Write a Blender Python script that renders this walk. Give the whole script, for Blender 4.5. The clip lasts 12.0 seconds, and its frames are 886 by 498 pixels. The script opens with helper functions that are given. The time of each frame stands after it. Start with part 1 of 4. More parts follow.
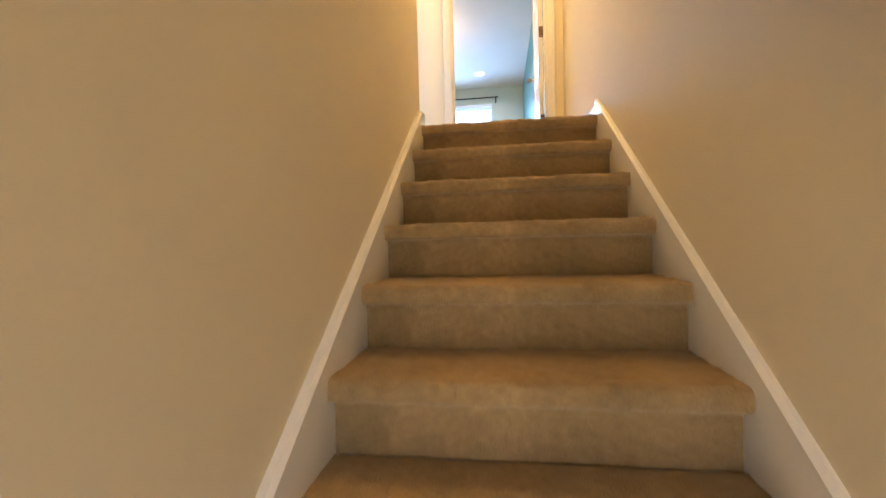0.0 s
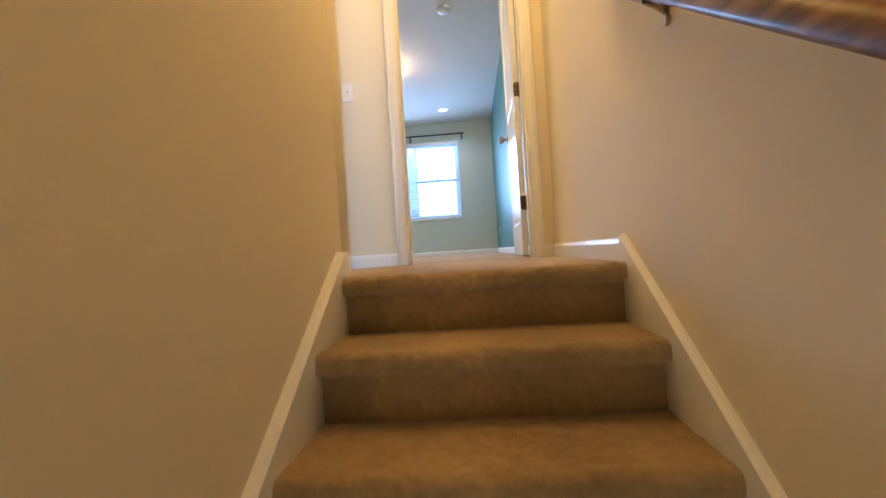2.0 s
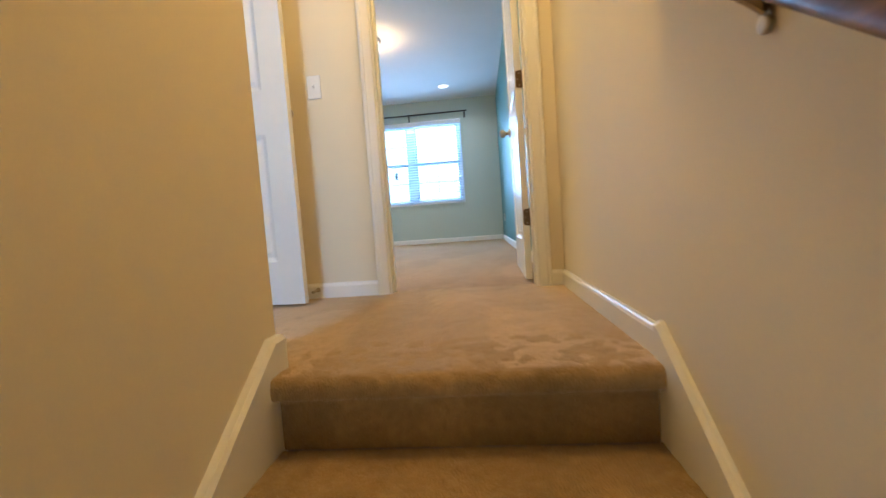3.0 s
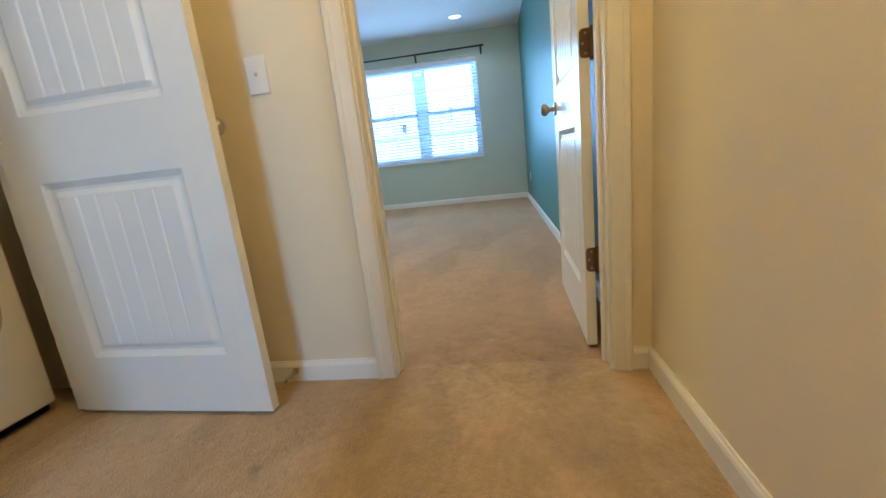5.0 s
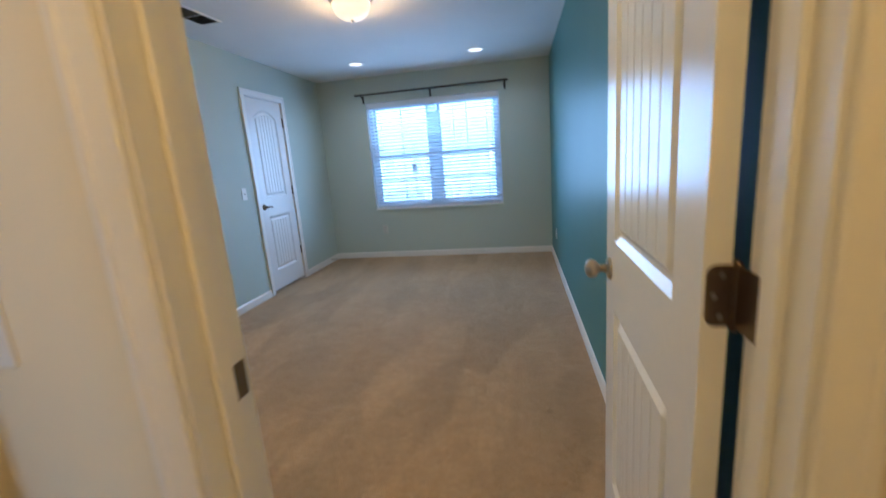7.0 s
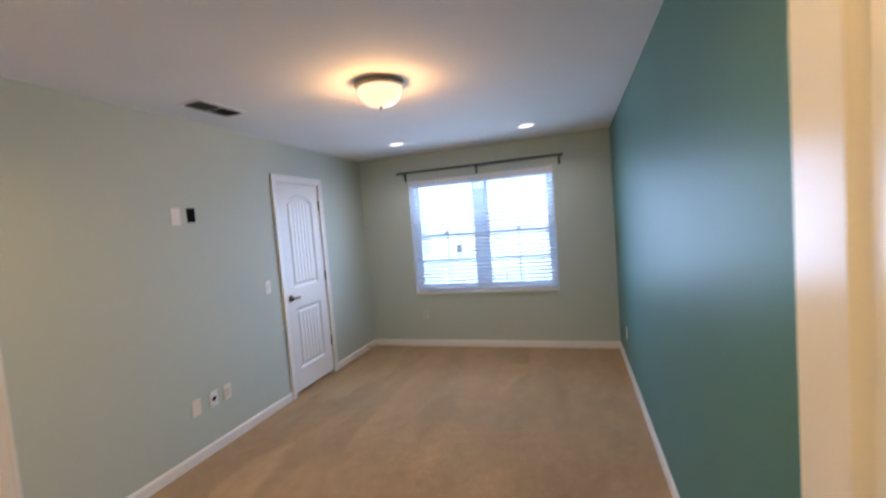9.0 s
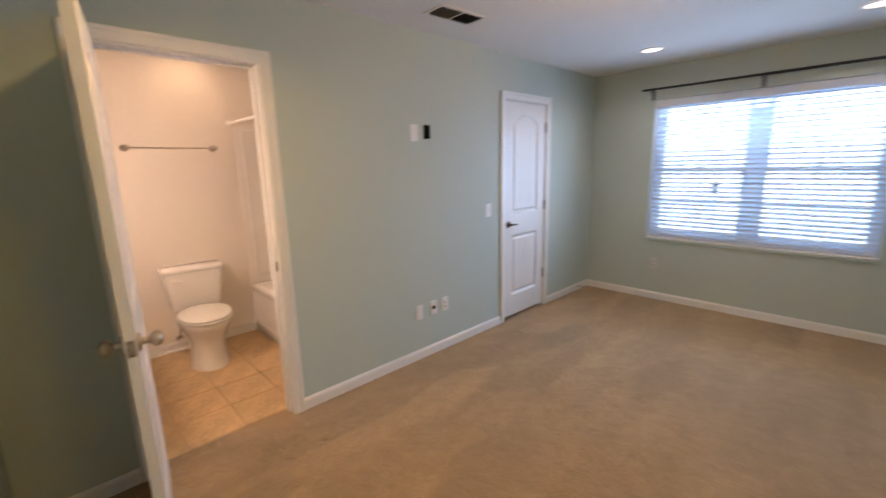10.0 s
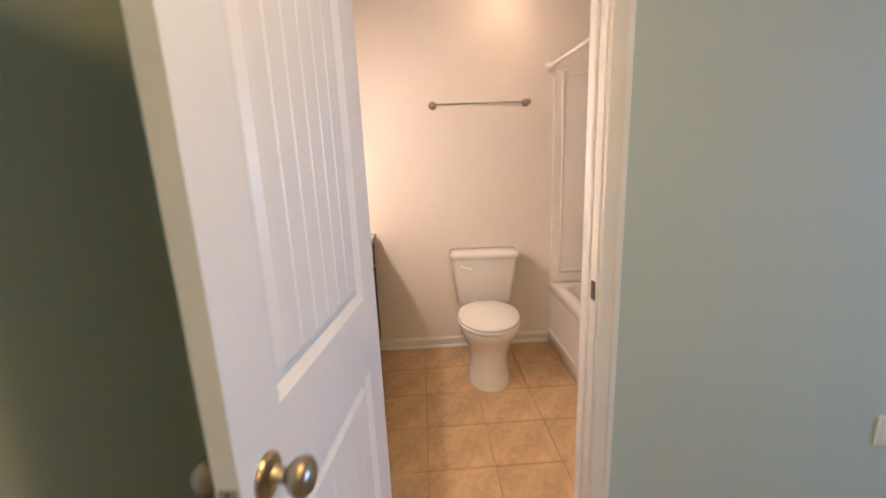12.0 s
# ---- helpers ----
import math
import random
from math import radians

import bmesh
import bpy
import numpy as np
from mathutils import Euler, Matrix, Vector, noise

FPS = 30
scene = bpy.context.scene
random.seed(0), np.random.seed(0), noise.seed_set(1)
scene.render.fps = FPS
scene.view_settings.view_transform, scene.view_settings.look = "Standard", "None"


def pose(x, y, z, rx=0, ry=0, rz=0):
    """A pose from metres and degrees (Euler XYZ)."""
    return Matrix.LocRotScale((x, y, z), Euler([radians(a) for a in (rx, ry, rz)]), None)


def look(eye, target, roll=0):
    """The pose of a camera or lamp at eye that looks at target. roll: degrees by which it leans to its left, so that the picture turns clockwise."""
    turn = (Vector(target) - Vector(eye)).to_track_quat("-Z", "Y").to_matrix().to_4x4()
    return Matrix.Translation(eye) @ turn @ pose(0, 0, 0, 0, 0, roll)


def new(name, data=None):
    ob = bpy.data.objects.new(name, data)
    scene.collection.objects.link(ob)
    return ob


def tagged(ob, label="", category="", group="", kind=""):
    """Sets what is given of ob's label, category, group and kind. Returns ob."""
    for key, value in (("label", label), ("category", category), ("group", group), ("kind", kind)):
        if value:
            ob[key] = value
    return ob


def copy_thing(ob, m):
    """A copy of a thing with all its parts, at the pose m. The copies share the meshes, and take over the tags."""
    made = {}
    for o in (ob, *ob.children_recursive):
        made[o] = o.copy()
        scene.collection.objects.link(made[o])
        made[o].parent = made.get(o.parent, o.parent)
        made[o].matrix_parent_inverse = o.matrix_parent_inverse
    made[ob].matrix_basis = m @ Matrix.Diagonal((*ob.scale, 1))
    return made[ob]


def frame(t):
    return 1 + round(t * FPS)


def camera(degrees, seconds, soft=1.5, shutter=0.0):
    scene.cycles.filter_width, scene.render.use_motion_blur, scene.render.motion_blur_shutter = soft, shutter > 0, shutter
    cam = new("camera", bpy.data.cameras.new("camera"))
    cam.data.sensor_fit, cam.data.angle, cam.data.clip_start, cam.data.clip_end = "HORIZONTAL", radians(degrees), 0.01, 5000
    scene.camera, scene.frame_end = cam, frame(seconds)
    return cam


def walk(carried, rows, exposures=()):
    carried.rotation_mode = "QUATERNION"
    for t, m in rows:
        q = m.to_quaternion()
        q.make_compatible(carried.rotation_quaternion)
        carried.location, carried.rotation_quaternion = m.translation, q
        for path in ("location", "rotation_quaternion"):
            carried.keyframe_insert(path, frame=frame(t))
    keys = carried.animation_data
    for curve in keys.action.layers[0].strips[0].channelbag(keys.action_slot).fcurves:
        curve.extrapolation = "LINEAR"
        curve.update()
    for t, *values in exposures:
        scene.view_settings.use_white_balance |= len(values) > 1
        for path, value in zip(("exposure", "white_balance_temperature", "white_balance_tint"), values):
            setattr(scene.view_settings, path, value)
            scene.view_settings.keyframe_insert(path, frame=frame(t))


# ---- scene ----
cam = camera(93.9, 12.0, shutter=0.4)
PATH = [
    (0, (-0.037, -3.353, -0.621), (-0.313, -1.373, -0.664), -1.5),
    (0.5, (-0.02, -3.133, -0.443), (-0.324, -1.156, -0.462), -1.6),
    (1, (-0.063, -2.91, -0.254), (-0.27, -0.92, -0.258), -1.4),
    (1.5, (-0.043, -2.7, -0.114), (-0.168, -0.703, -0.127), -1.3),
    (2, (-0.014, -2.478, 0.067), (-0.152, -0.483, 0.081), -3.6),
    (2.5, (0.006, -2.282, 0.209), (-0.039, -0.283, 0.152), -3.6),
    (3, (0.081, -2.078, 0.347), (-0.105, -0.091, 0.22), -4.1),
    (3.2, (0.076, -2.004, 0.384), (-0.174, -0.024, 0.253), -4.7),
    (4.8, (0.024, -1.393, 0.709), (-0.280, 0.545, 0.318), -6.6),
    (5, (0.019, -1.329, 0.766), (-0.265, 0.601, 0.322), -6.4),
    (5.5, (0.07, -1.139, 0.871), (-0.257, 0.773, 0.384), -4.2),
    (6, (0.035, -0.929, 0.988), (-0.439, 0.93, 0.423), -6.6),
    (6.5, (0.021, -0.709, 1.136), (-0.236, 1.192, 0.573), -5.5),
    (7, (0.066, -0.445, 1.266), (-0.306, 1.476, 0.854), -4.4),
    (7.2, (0.083, -0.290, 1.310), (-0.347, 1.640, 1.012), -3.4),
    (8.8, (0.05, 0.135, 1.541), (-0.464, 2.067, 1.594), -4.6),
    (9, (0.044, 0.203, 1.539), (-0.562, 2.105, 1.415), -4.6),
    (9.2, (0.012, 0.236, 1.540), (-0.730, 2.080, 1.313), -4.7),
    (9.5, (-0.004, 0.294, 1.512), (-1.045, 1.971, 1.187), -3.9),
    (10, (-0.211, 0.407, 1.502), (-1.631, 1.757, 1.103), -1.5),
    (10.5, (-0.453, 0.518, 1.459), (-2.203, 1.342, 0.952), -2.7),
    (11, (-0.745, 0.71, 1.423), (-2.651, 1.082, 0.943), -2.8),
    (11.5, (-1.046, 0.803, 1.39), (-2.973, 0.907, 0.864), -3.5),
    (12, (-1.377, 0.807, 1.374), (-3.326, 0.892, 0.932), -2.4),
]
walk(cam, [(t, look(eye, target, roll)) for t, eye, target, roll in PATH],
     exposures=[(0, 2.93, 5200, 18), (1, 2.6, 5200, 20), (2, 2.33, 5000, 18), (3, 2.2, 4830, 13), (5, 1.92, 4660, 8), (6.2, 1.83, 4720, 10), (7.2, 1.33, 4800, 17), (9, 1.53, 5800, 26), (10, 1.58, 6000, 28), (11.2, 1.75, 5900, 27), (12, 1.67, 5350, 22)])

CZ = 2.42                       # ceiling height

# ---------------------------------------------------------------- world, sun, large lights
SUN_AZ, SUN_EL = radians(118), radians(42)
world = bpy.data.worlds.new("sky")
scene.world = world
world.use_nodes = True
wn = world.node_tree.nodes
sky = wn.new("ShaderNodeTexSky")
sky.sky_type, sky.sun_disc = "NISHITA", False
sky.sun_elevation, sky.sun_rotation = SUN_EL, SUN_AZ
world.node_tree.links.new(sky.outputs[0], wn["Background"].inputs[0])
wn["Background"].inputs[1].default_value = 0.09


def lamp(name, kind, m, energy, color, size=0.1, size_y=None, spread=None):
    data = bpy.data.lights.new(name, kind)
    data.energy, data.color = energy, color
    if kind == "AREA":
        data.size = size
        if size_y:
            data.shape, data.size_y = "RECTANGLE", size_y
        if spread:
            data.spread = radians(spread)
    elif kind == "SUN":
        data.angle = radians(0.5)
    else:
        data.shadow_soft_size = size
    ob = new(name, data)
    ob.matrix_world = m
    return ob


sun_way = Vector((math.sin(SUN_AZ) * math.cos(SUN_EL), math.cos(SUN_AZ) * math.cos(SUN_EL), math.sin(SUN_EL)))
lamp("sun", "SUN", look(sun_way * 20, (0, 0, 0)), 3.5, (1, 0.95, 0.88))
WARM = (1.0, 0.545, 0.11)
# the room's window: sky light in its opening
lamp("window_daylight", "AREA", look((-1.02, 5.058, 1.37), (-1.02, 0, 2.3)), 8.0, (0.54, 0.79, 1.0), 1.7, 1.28, spread=140)
lamp("window_sky", "AREA", look((-1.02, 5.30, 1.40), (-1.02, 0, 1.2)), 9.0, (0.48, 0.75, 1.0), 1.7, 1.3)
# added warm fill behind the walker, unseen landing fixture, bathroom fixture, room fixture
lamp("stair_foot_fill", "AREA", look((0.0, -5.14, -1.30), (0.0, 0, -0.6)), 2.6, (1.0, 0.73, 0.48), 0.80, 1.7)
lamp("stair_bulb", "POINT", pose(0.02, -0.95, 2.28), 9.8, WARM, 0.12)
lamp("passage_daylight", "AREA", look((-0.93, -3.53, 1.45), (-0.93, 0, 1.0)), 7.4, (0.66, 0.85, 1.0), 0.52, 1.5)
lamp("room_bulb", "POINT", pose(-1.035, 2.575, CZ - 0.105), 6.5, (1.0, 0.55, 0.17), 0.05)

# ---------------------------------------------------------------- materials


def material(name, color, rough=0.6, metal=0.0, var=0.06, scale=3.0, fine=60.0, bump=0.1, dist=0.002, spec=0.5, rand=0.0, sheen=0.0, coat=0.0):
    m = bpy.data.materials.new(name)
    m.use_nodes = True
    nt = m.node_tree
    nd, lk = nt.nodes, nt.links
    bsdf = nd["Principled BSDF"]
    bsdf.inputs["Roughness"].default_value = rough
    bsdf.inputs["Metallic"].default_value = metal
    bsdf.inputs["Specular IOR Level"].default_value = spec
    bsdf.inputs["Sheen Weight"].default_value = sheen
    bsdf.inputs["Coat Weight"].default_value = coat
    tc = nd.new("ShaderNodeTexCoord")
    big, small = nd.new("ShaderNodeTexNoise"), nd.new("ShaderNodeTexNoise")
    big.inputs["Scale"].default_value, small.inputs["Scale"].default_value = scale, fine
    big.inputs["Detail"].default_value, small.inputs["Detail"].default_value = 4, 3
    for n in (big, small):
        lk.new(tc.outputs["Object"], n.inputs["Vector"])
    mix = nd.new("ShaderNodeMix")
    mix.data_type = "FLOAT"
    mix.inputs[0].default_value = 0.4
    lk.new(big.outputs["Fac"], mix.inputs[2])
    lk.new(small.outputs["Fac"], mix.inputs[3])
    ramp = nd.new("ShaderNodeValToRGB")
    a, b = ramp.color_ramp.elements
    a.position, b.position = 0.32, 0.68
    a.color = (*[c * (1 - var) for c in color], 1)
    b.color = (*[min(1, c * (1 + var)) for c in color], 1)
    lk.new(mix.outputs[0], ramp.inputs[0])
    out = ramp.outputs[0]
    if rand:
        info = nd.new("ShaderNodeObjectInfo")
        hsv = nd.new("ShaderNodeHueSaturation")
        mr = nd.new("ShaderNodeMapRange")
        mr.inputs[3].default_value, mr.inputs[4].default_value = 1 - rand, 1 + rand
        lk.new(info.outputs["Random"], mr.inputs[0])
        lk.new(mr.outputs[0], hsv.inputs["Value"])
        lk.new(out, hsv.inputs["Color"])
        out = hsv.outputs[0]
    lk.new(out, bsdf.inputs["Base Color"])
    if bump:
        bp = nd.new("ShaderNodeBump")
        bp.inputs["Strength"].default_value, bp.inputs["Distance"].default_value = bump, dist
        lk.new(small.outputs["Fac"], bp.inputs["Height"])
        lk.new(bp.outputs[0], bsdf.inputs["Normal"])
    return m


def carpet_material(name, color):
    """Cut pile: tufts, clumps and the broad bands left by a vacuum and by feet."""
    m = material(name, color, rough=0.95, var=0.10, scale=2.2, fine=260, bump=0, spec=0.1, sheen=0.45)
    nd, lk = m.node_tree.nodes, m.node_tree.links
    bsdf = nd["Principled BSDF"]
    bsdf.inputs["Sheen Tint"].default_value = (1.0, 0.88, 0.72, 1)
    tc = nd.new("ShaderNodeTexCoord")
    tuft, clump, band = nd.new("ShaderNodeTexVoronoi"), nd.new("ShaderNodeTexNoise"), nd.new("ShaderNodeTexNoise")
    tuft.inputs["Scale"].default_value = 190
    clump.inputs["Scale"].default_value, clump.inputs["Detail"].default_value = 46, 6
    stretch = nd.new("ShaderNodeMapping")
    stretch.inputs["Scale"].default_value = (3.2, 0.7, 1)
    stretch.inputs["Rotation"].default_value = (0, 0, 0.05)
    lk.new(tc.outputs["Object"], stretch.inputs["Vector"])
    lk.new(stretch.outputs[0], band.inputs["Vector"])
    band.inputs["Scale"].default_value, band.inputs["Detail"].default_value = 1.3, 3
    lk.new(tc.outputs["Object"], tuft.inputs["Vector"])
    lk.new(tc.outputs["Object"], clump.inputs["Vector"])
    old = bsdf.inputs["Base Color"].links[0].from_socket
    hsv = nd.new("ShaderNodeHueSaturation")
    sums = nd.new("ShaderNodeMath")
    sums.operation = "ADD"
    r1, r2 = nd.new("ShaderNodeMapRange"), nd.new("ShaderNodeMapRange")
    for r, src, lo, hi in ((r1, band.outputs["Fac"], 0.36, 0.60), (r2, clump.outputs["Fac"], 0.3, 0.7)):
        r.inputs[1].default_value, r.inputs[2].default_value = lo, hi
        lk.new(src, r.inputs[0])
    r1.inputs[3].default_value, r1.inputs[4].default_value = 0.45, 0.54
    r2.inputs[3].default_value, r2.inputs[4].default_value = 0.39, 0.60
    lk.new(r1.outputs[0], sums.inputs[0])
    lk.new(r2.outputs[0], sums.inputs[1])
    wedge, turn, r3, both = (nd.new(k) for k in ("ShaderNodeTexVoronoi", "ShaderNodeMapping", "ShaderNodeMapRange", "ShaderNodeMath"))
    wedge.feature, wedge.distance = "SMOOTH_F1", "EUCLIDEAN"
    wedge.inputs["Scale"].default_value, wedge.inputs["Smoothness"].default_value = 1.6, 0.25
    turn.inputs["Scale"].default_value, turn.inputs["Rotation"].default_value = (3.0, 0.9, 1), (0, 0, 0.06)
    bend = nd.new("ShaderNodeMix")
    bend.data_type, bend.inputs[0].default_value = "VECTOR", 0.06
    lk.new(tc.outputs["Object"], bend.inputs[4])
    lk.new(clump.outputs["Color"], bend.inputs[5])
    lk.new(bend.outputs[1], turn.inputs["Vector"])
    lk.new(turn.outputs[0], wedge.inputs["Vector"])
    sep = nd.new("ShaderNodeSeparateColor")
    lk.new(wedge.outputs["Color"], sep.inputs[0])
    r3.inputs[3].default_value, r3.inputs[4].default_value = 0.84, 1.13
    lk.new(sep.outputs[0], r3.inputs[0])
    both.operation = "MULTIPLY"
    lk.new(sums.outputs[0], both.inputs[0])
    lk.new(r3.outputs[0], both.inputs[1])
    spot, r4, worn = (nd.new(k) for k in ("ShaderNodeTexVoronoi", "ShaderNodeMapRange", "ShaderNodeMath"))
    spot.voronoi_dimensions = "2D"
    spot.inputs["Scale"].default_value = 0.8
    ragged = nd.new("ShaderNodeMix")
    ragged.data_type, ragged.inputs[0].default_value = "VECTOR", 0.03
    lk.new(tc.outputs["Object"], ragged.inputs[4])
    lk.new(clump.outputs["Color"], ragged.inputs[5])
    lk.new(ragged.outputs[1], spot.inputs["Vector"])
    r4.inputs[1].default_value, r4.inputs[2].default_value = 0.009, 0.020
    r4.inputs[3].default_value, r4.inputs[4].default_value = 0.74, 1.0
    lk.new(spot.outputs["Distance"], r4.inputs[0])
    mott, r5, pile = (nd.new(k) for k in ("ShaderNodeTexNoise", "ShaderNodeMapRange", "ShaderNodeMath"))
    mott.inputs["Scale"].default_value, mott.inputs["Detail"].default_value, mott.inputs["Roughness"].default_value = 11, 8, 0.72
    lk.new(tc.outputs["Object"], mott.inputs["Vector"])
    r5.inputs[1].default_value, r5.inputs[2].default_value = 0.34, 0.66
    r5.inputs[3].default_value, r5.inputs[4].default_value = 0.87, 1.10
    lk.new(mott.outputs["Fac"], r5.inputs[0])
    pile.operation = "MULTIPLY"
    lk.new(both.outputs[0], pile.inputs[0])
    lk.new(r5.outputs[0], pile.inputs[1])
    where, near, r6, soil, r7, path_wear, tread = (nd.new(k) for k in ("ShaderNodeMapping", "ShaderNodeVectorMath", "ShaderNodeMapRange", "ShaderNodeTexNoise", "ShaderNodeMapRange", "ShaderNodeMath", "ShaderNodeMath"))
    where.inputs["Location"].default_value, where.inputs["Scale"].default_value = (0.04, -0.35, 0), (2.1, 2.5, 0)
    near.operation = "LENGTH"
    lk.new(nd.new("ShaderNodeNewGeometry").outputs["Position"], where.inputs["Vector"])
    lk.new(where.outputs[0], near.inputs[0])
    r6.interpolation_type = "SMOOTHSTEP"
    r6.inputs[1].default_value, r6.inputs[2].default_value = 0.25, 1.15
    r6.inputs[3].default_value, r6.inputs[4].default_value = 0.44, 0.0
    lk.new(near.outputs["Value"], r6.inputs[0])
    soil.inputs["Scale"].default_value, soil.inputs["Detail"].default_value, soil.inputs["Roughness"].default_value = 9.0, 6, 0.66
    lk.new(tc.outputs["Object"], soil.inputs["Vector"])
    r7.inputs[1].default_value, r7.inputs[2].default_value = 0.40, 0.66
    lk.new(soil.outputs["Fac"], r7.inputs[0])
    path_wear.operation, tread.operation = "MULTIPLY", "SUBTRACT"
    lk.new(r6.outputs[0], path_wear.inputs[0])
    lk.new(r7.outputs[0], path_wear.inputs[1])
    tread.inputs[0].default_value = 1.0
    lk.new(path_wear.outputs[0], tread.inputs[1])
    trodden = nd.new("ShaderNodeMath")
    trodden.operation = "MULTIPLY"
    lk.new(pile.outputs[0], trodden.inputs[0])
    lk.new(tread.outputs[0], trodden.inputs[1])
    worn.operation = "MULTIPLY"
    lk.new(trodden.outputs[0], worn.inputs[0])
    lk.new(r4.outputs[0], worn.inputs[1])
    lk.new(worn.outputs[0], hsv.inputs["Value"])
    lk.new(old, hsv.inputs["Color"])
    lk.new(hsv.outputs[0], bsdf.inputs["Base Color"])
    b1, b2 = nd.new("ShaderNodeBump"), nd.new("ShaderNodeBump")
    b1.inputs["Strength"].default_value, b1.inputs["Distance"].default_value = 0.6, 0.022
    b2.inputs["Strength"].default_value, b2.inputs["Distance"].default_value = 0.5, 0.006
    lk.new(mott.outputs["Fac"], b1.inputs["Height"])
    pile_relief = nd.new("ShaderNodeMath")
    pile_relief.operation = "ADD"
    lk.new(tuft.outputs["Distance"], pile_relief.inputs[0])
    lk.new(clump.outputs["Fac"], pile_relief.inputs[1])
    lk.new(pile_relief.outputs[0], b2.inputs["Height"])
    lk.new(b1.outputs[0], b2.inputs["Normal"])
    lk.new(b2.outputs[0], bsdf.inputs["Normal"])
    return m


def glow(name, color, strength):
    m = bpy.data.materials.new(name)
    m.use_nodes = True
    b = m.node_tree.nodes["Principled BSDF"]
    b.inputs["Base Color"].default_value = (0.85, 0.82, 0.76, 1)
    b.inputs["Emission Color"].default_value = (*color, 1)
    b.inputs["Emission Strength"].default_value = strength
    return m


def wood_material(name, light, dark, axis_scale=(14, 1.2, 14)):
    m = material(name, light, rough=0.42, var=0.06, bump=0.03, spec=0.3, coat=0.12)
    nd, lk = m.node_tree.nodes, m.node_tree.links
    tc, mp, ns, rp = (nd.new(k) for k in ("ShaderNodeTexCoord", "ShaderNodeMapping", "ShaderNodeTexNoise", "ShaderNodeValToRGB"))
    mp.inputs["Scale"].default_value = axis_scale
    ns.inputs["Scale"].default_value, ns.inputs["Detail"].default_value = 6, 6
    lk.new(tc.outputs["Object"], mp.inputs["Vector"])
    lk.new(mp.outputs[0], ns.inputs["Vector"])
    lk.new(ns.outputs["Fac"], rp.inputs[0])
    rp.color_ramp.elements[0].position, rp.color_ramp.elements[1].position = 0.35, 0.65
    rp.color_ramp.elements[0].color, rp.color_ramp.elements[1].color = (*dark, 1), (*light, 1)
    lk.new(rp.outputs[0], nd["Principled BSDF"].inputs["Base Color"])
    return m


HALL = material("hall_paint", (0.74, 0.672, 0.508), 0.75, spec=0.2, var=0.025, scale=1.2, fine=220, bump=0.10, dist=0.0015)
SAGE = material("sage_paint", (0.480, 0.556, 0.508), 0.62, spec=0.3, var=0.025, scale=1.1, fine=220, bump=0.10, dist=0.0015)
TEAL = material("teal_paint", (0.085, 0.215, 0.208), 0.44, spec=0.22, var=0.06, scale=1.5, fine=200, bump=0.12, dist=0.0015)
BATHP = material("bath_paint", (0.80, 0.745, 0.67), 0.5, var=0.02, scale=1.2, fine=220, bump=0.10, dist=0.0015)
CEIL = material("ceiling_paint", (0.77, 0.76, 0.74), 0.85, spec=0.1, var=0.03, scale=2, fine=120, bump=0.25, dist=0.002)
WHITE = material("white_trim_paint", (0.78, 0.77, 0.74), 0.32, var=0.02, scale=4, fine=90, bump=0.05, dist=0.001)
DOORW = material("white_door_paint", (0.78, 0.78, 0.77), 0.24, spec=0.38, var=0.02, scale=3, fine=40, bump=0.04, dist=0.001)
# one carpet: landing's colour carries daylight, the stair copy's carries warm lamplight
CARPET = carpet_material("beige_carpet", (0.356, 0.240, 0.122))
LANDC_DAYLIT = carpet_material("landing_carpet_daylit", (0.440, 0.320, 0.172))
STAIRC_LAMPLIT = carpet_material("stair_carpet_lamplit", (0.382, 0.266, 0.112))
TILE = material("beige_tile", (0.56, 0.385, 0.20), 0.30, var=0.26, scale=7, fine=34, bump=0.06, rand=0.06)
GROUT = material("grout", (0.40, 0.30, 0.20), 0.9, var=0.1, fine=150, bump=0.3)
CERAMIC = material("white_ceramic", (0.82, 0.80, 0.77), 0.08, var=0.01, bump=0, coat=0.4)
ACRYL = material("white_acrylic", (0.82, 0.79, 0.74), 0.16, var=0.015, bump=0)
PLAST = material("white_plastic", (0.78, 0.77, 0.74), 0.35, var=0.015, bump=0)
NICKEL = material("satin_nickel", (0.40, 0.35, 0.28), 0.28, metal=1.0, var=0.06, fine=80, bump=0.02)
BRONZE = material("aged_bronze", (0.17, 0.125, 0.085), 0.36, metal=1.0, var=0.12, fine=80, bump=0.03)
CHROME = material("chrome", (0.70, 0.69, 0.67), 0.12, metal=1.0, var=0.03, bump=0)
BLACK = material("black_metal", (0.012, 0.011, 0.012), 0.5, metal=0.0, var=0.2, bump=0.05)
DARK = material("dark_void", (0.008, 0.008, 0.008), 0.95, var=0.2, bump=0, spec=0.03)
BLIND = material("blind_slat_white", (0.80, 0.80, 0.80), 0.38, var=0.02, fine=30, bump=0.02)
VINYL = material("window_vinyl", (0.78, 0.79, 0.80), 0.35, var=0.015, bump=0)
STICKER = material("grey_film_sticker", (0.45, 0.46, 0.47), 0.5, var=0.05, bump=0)
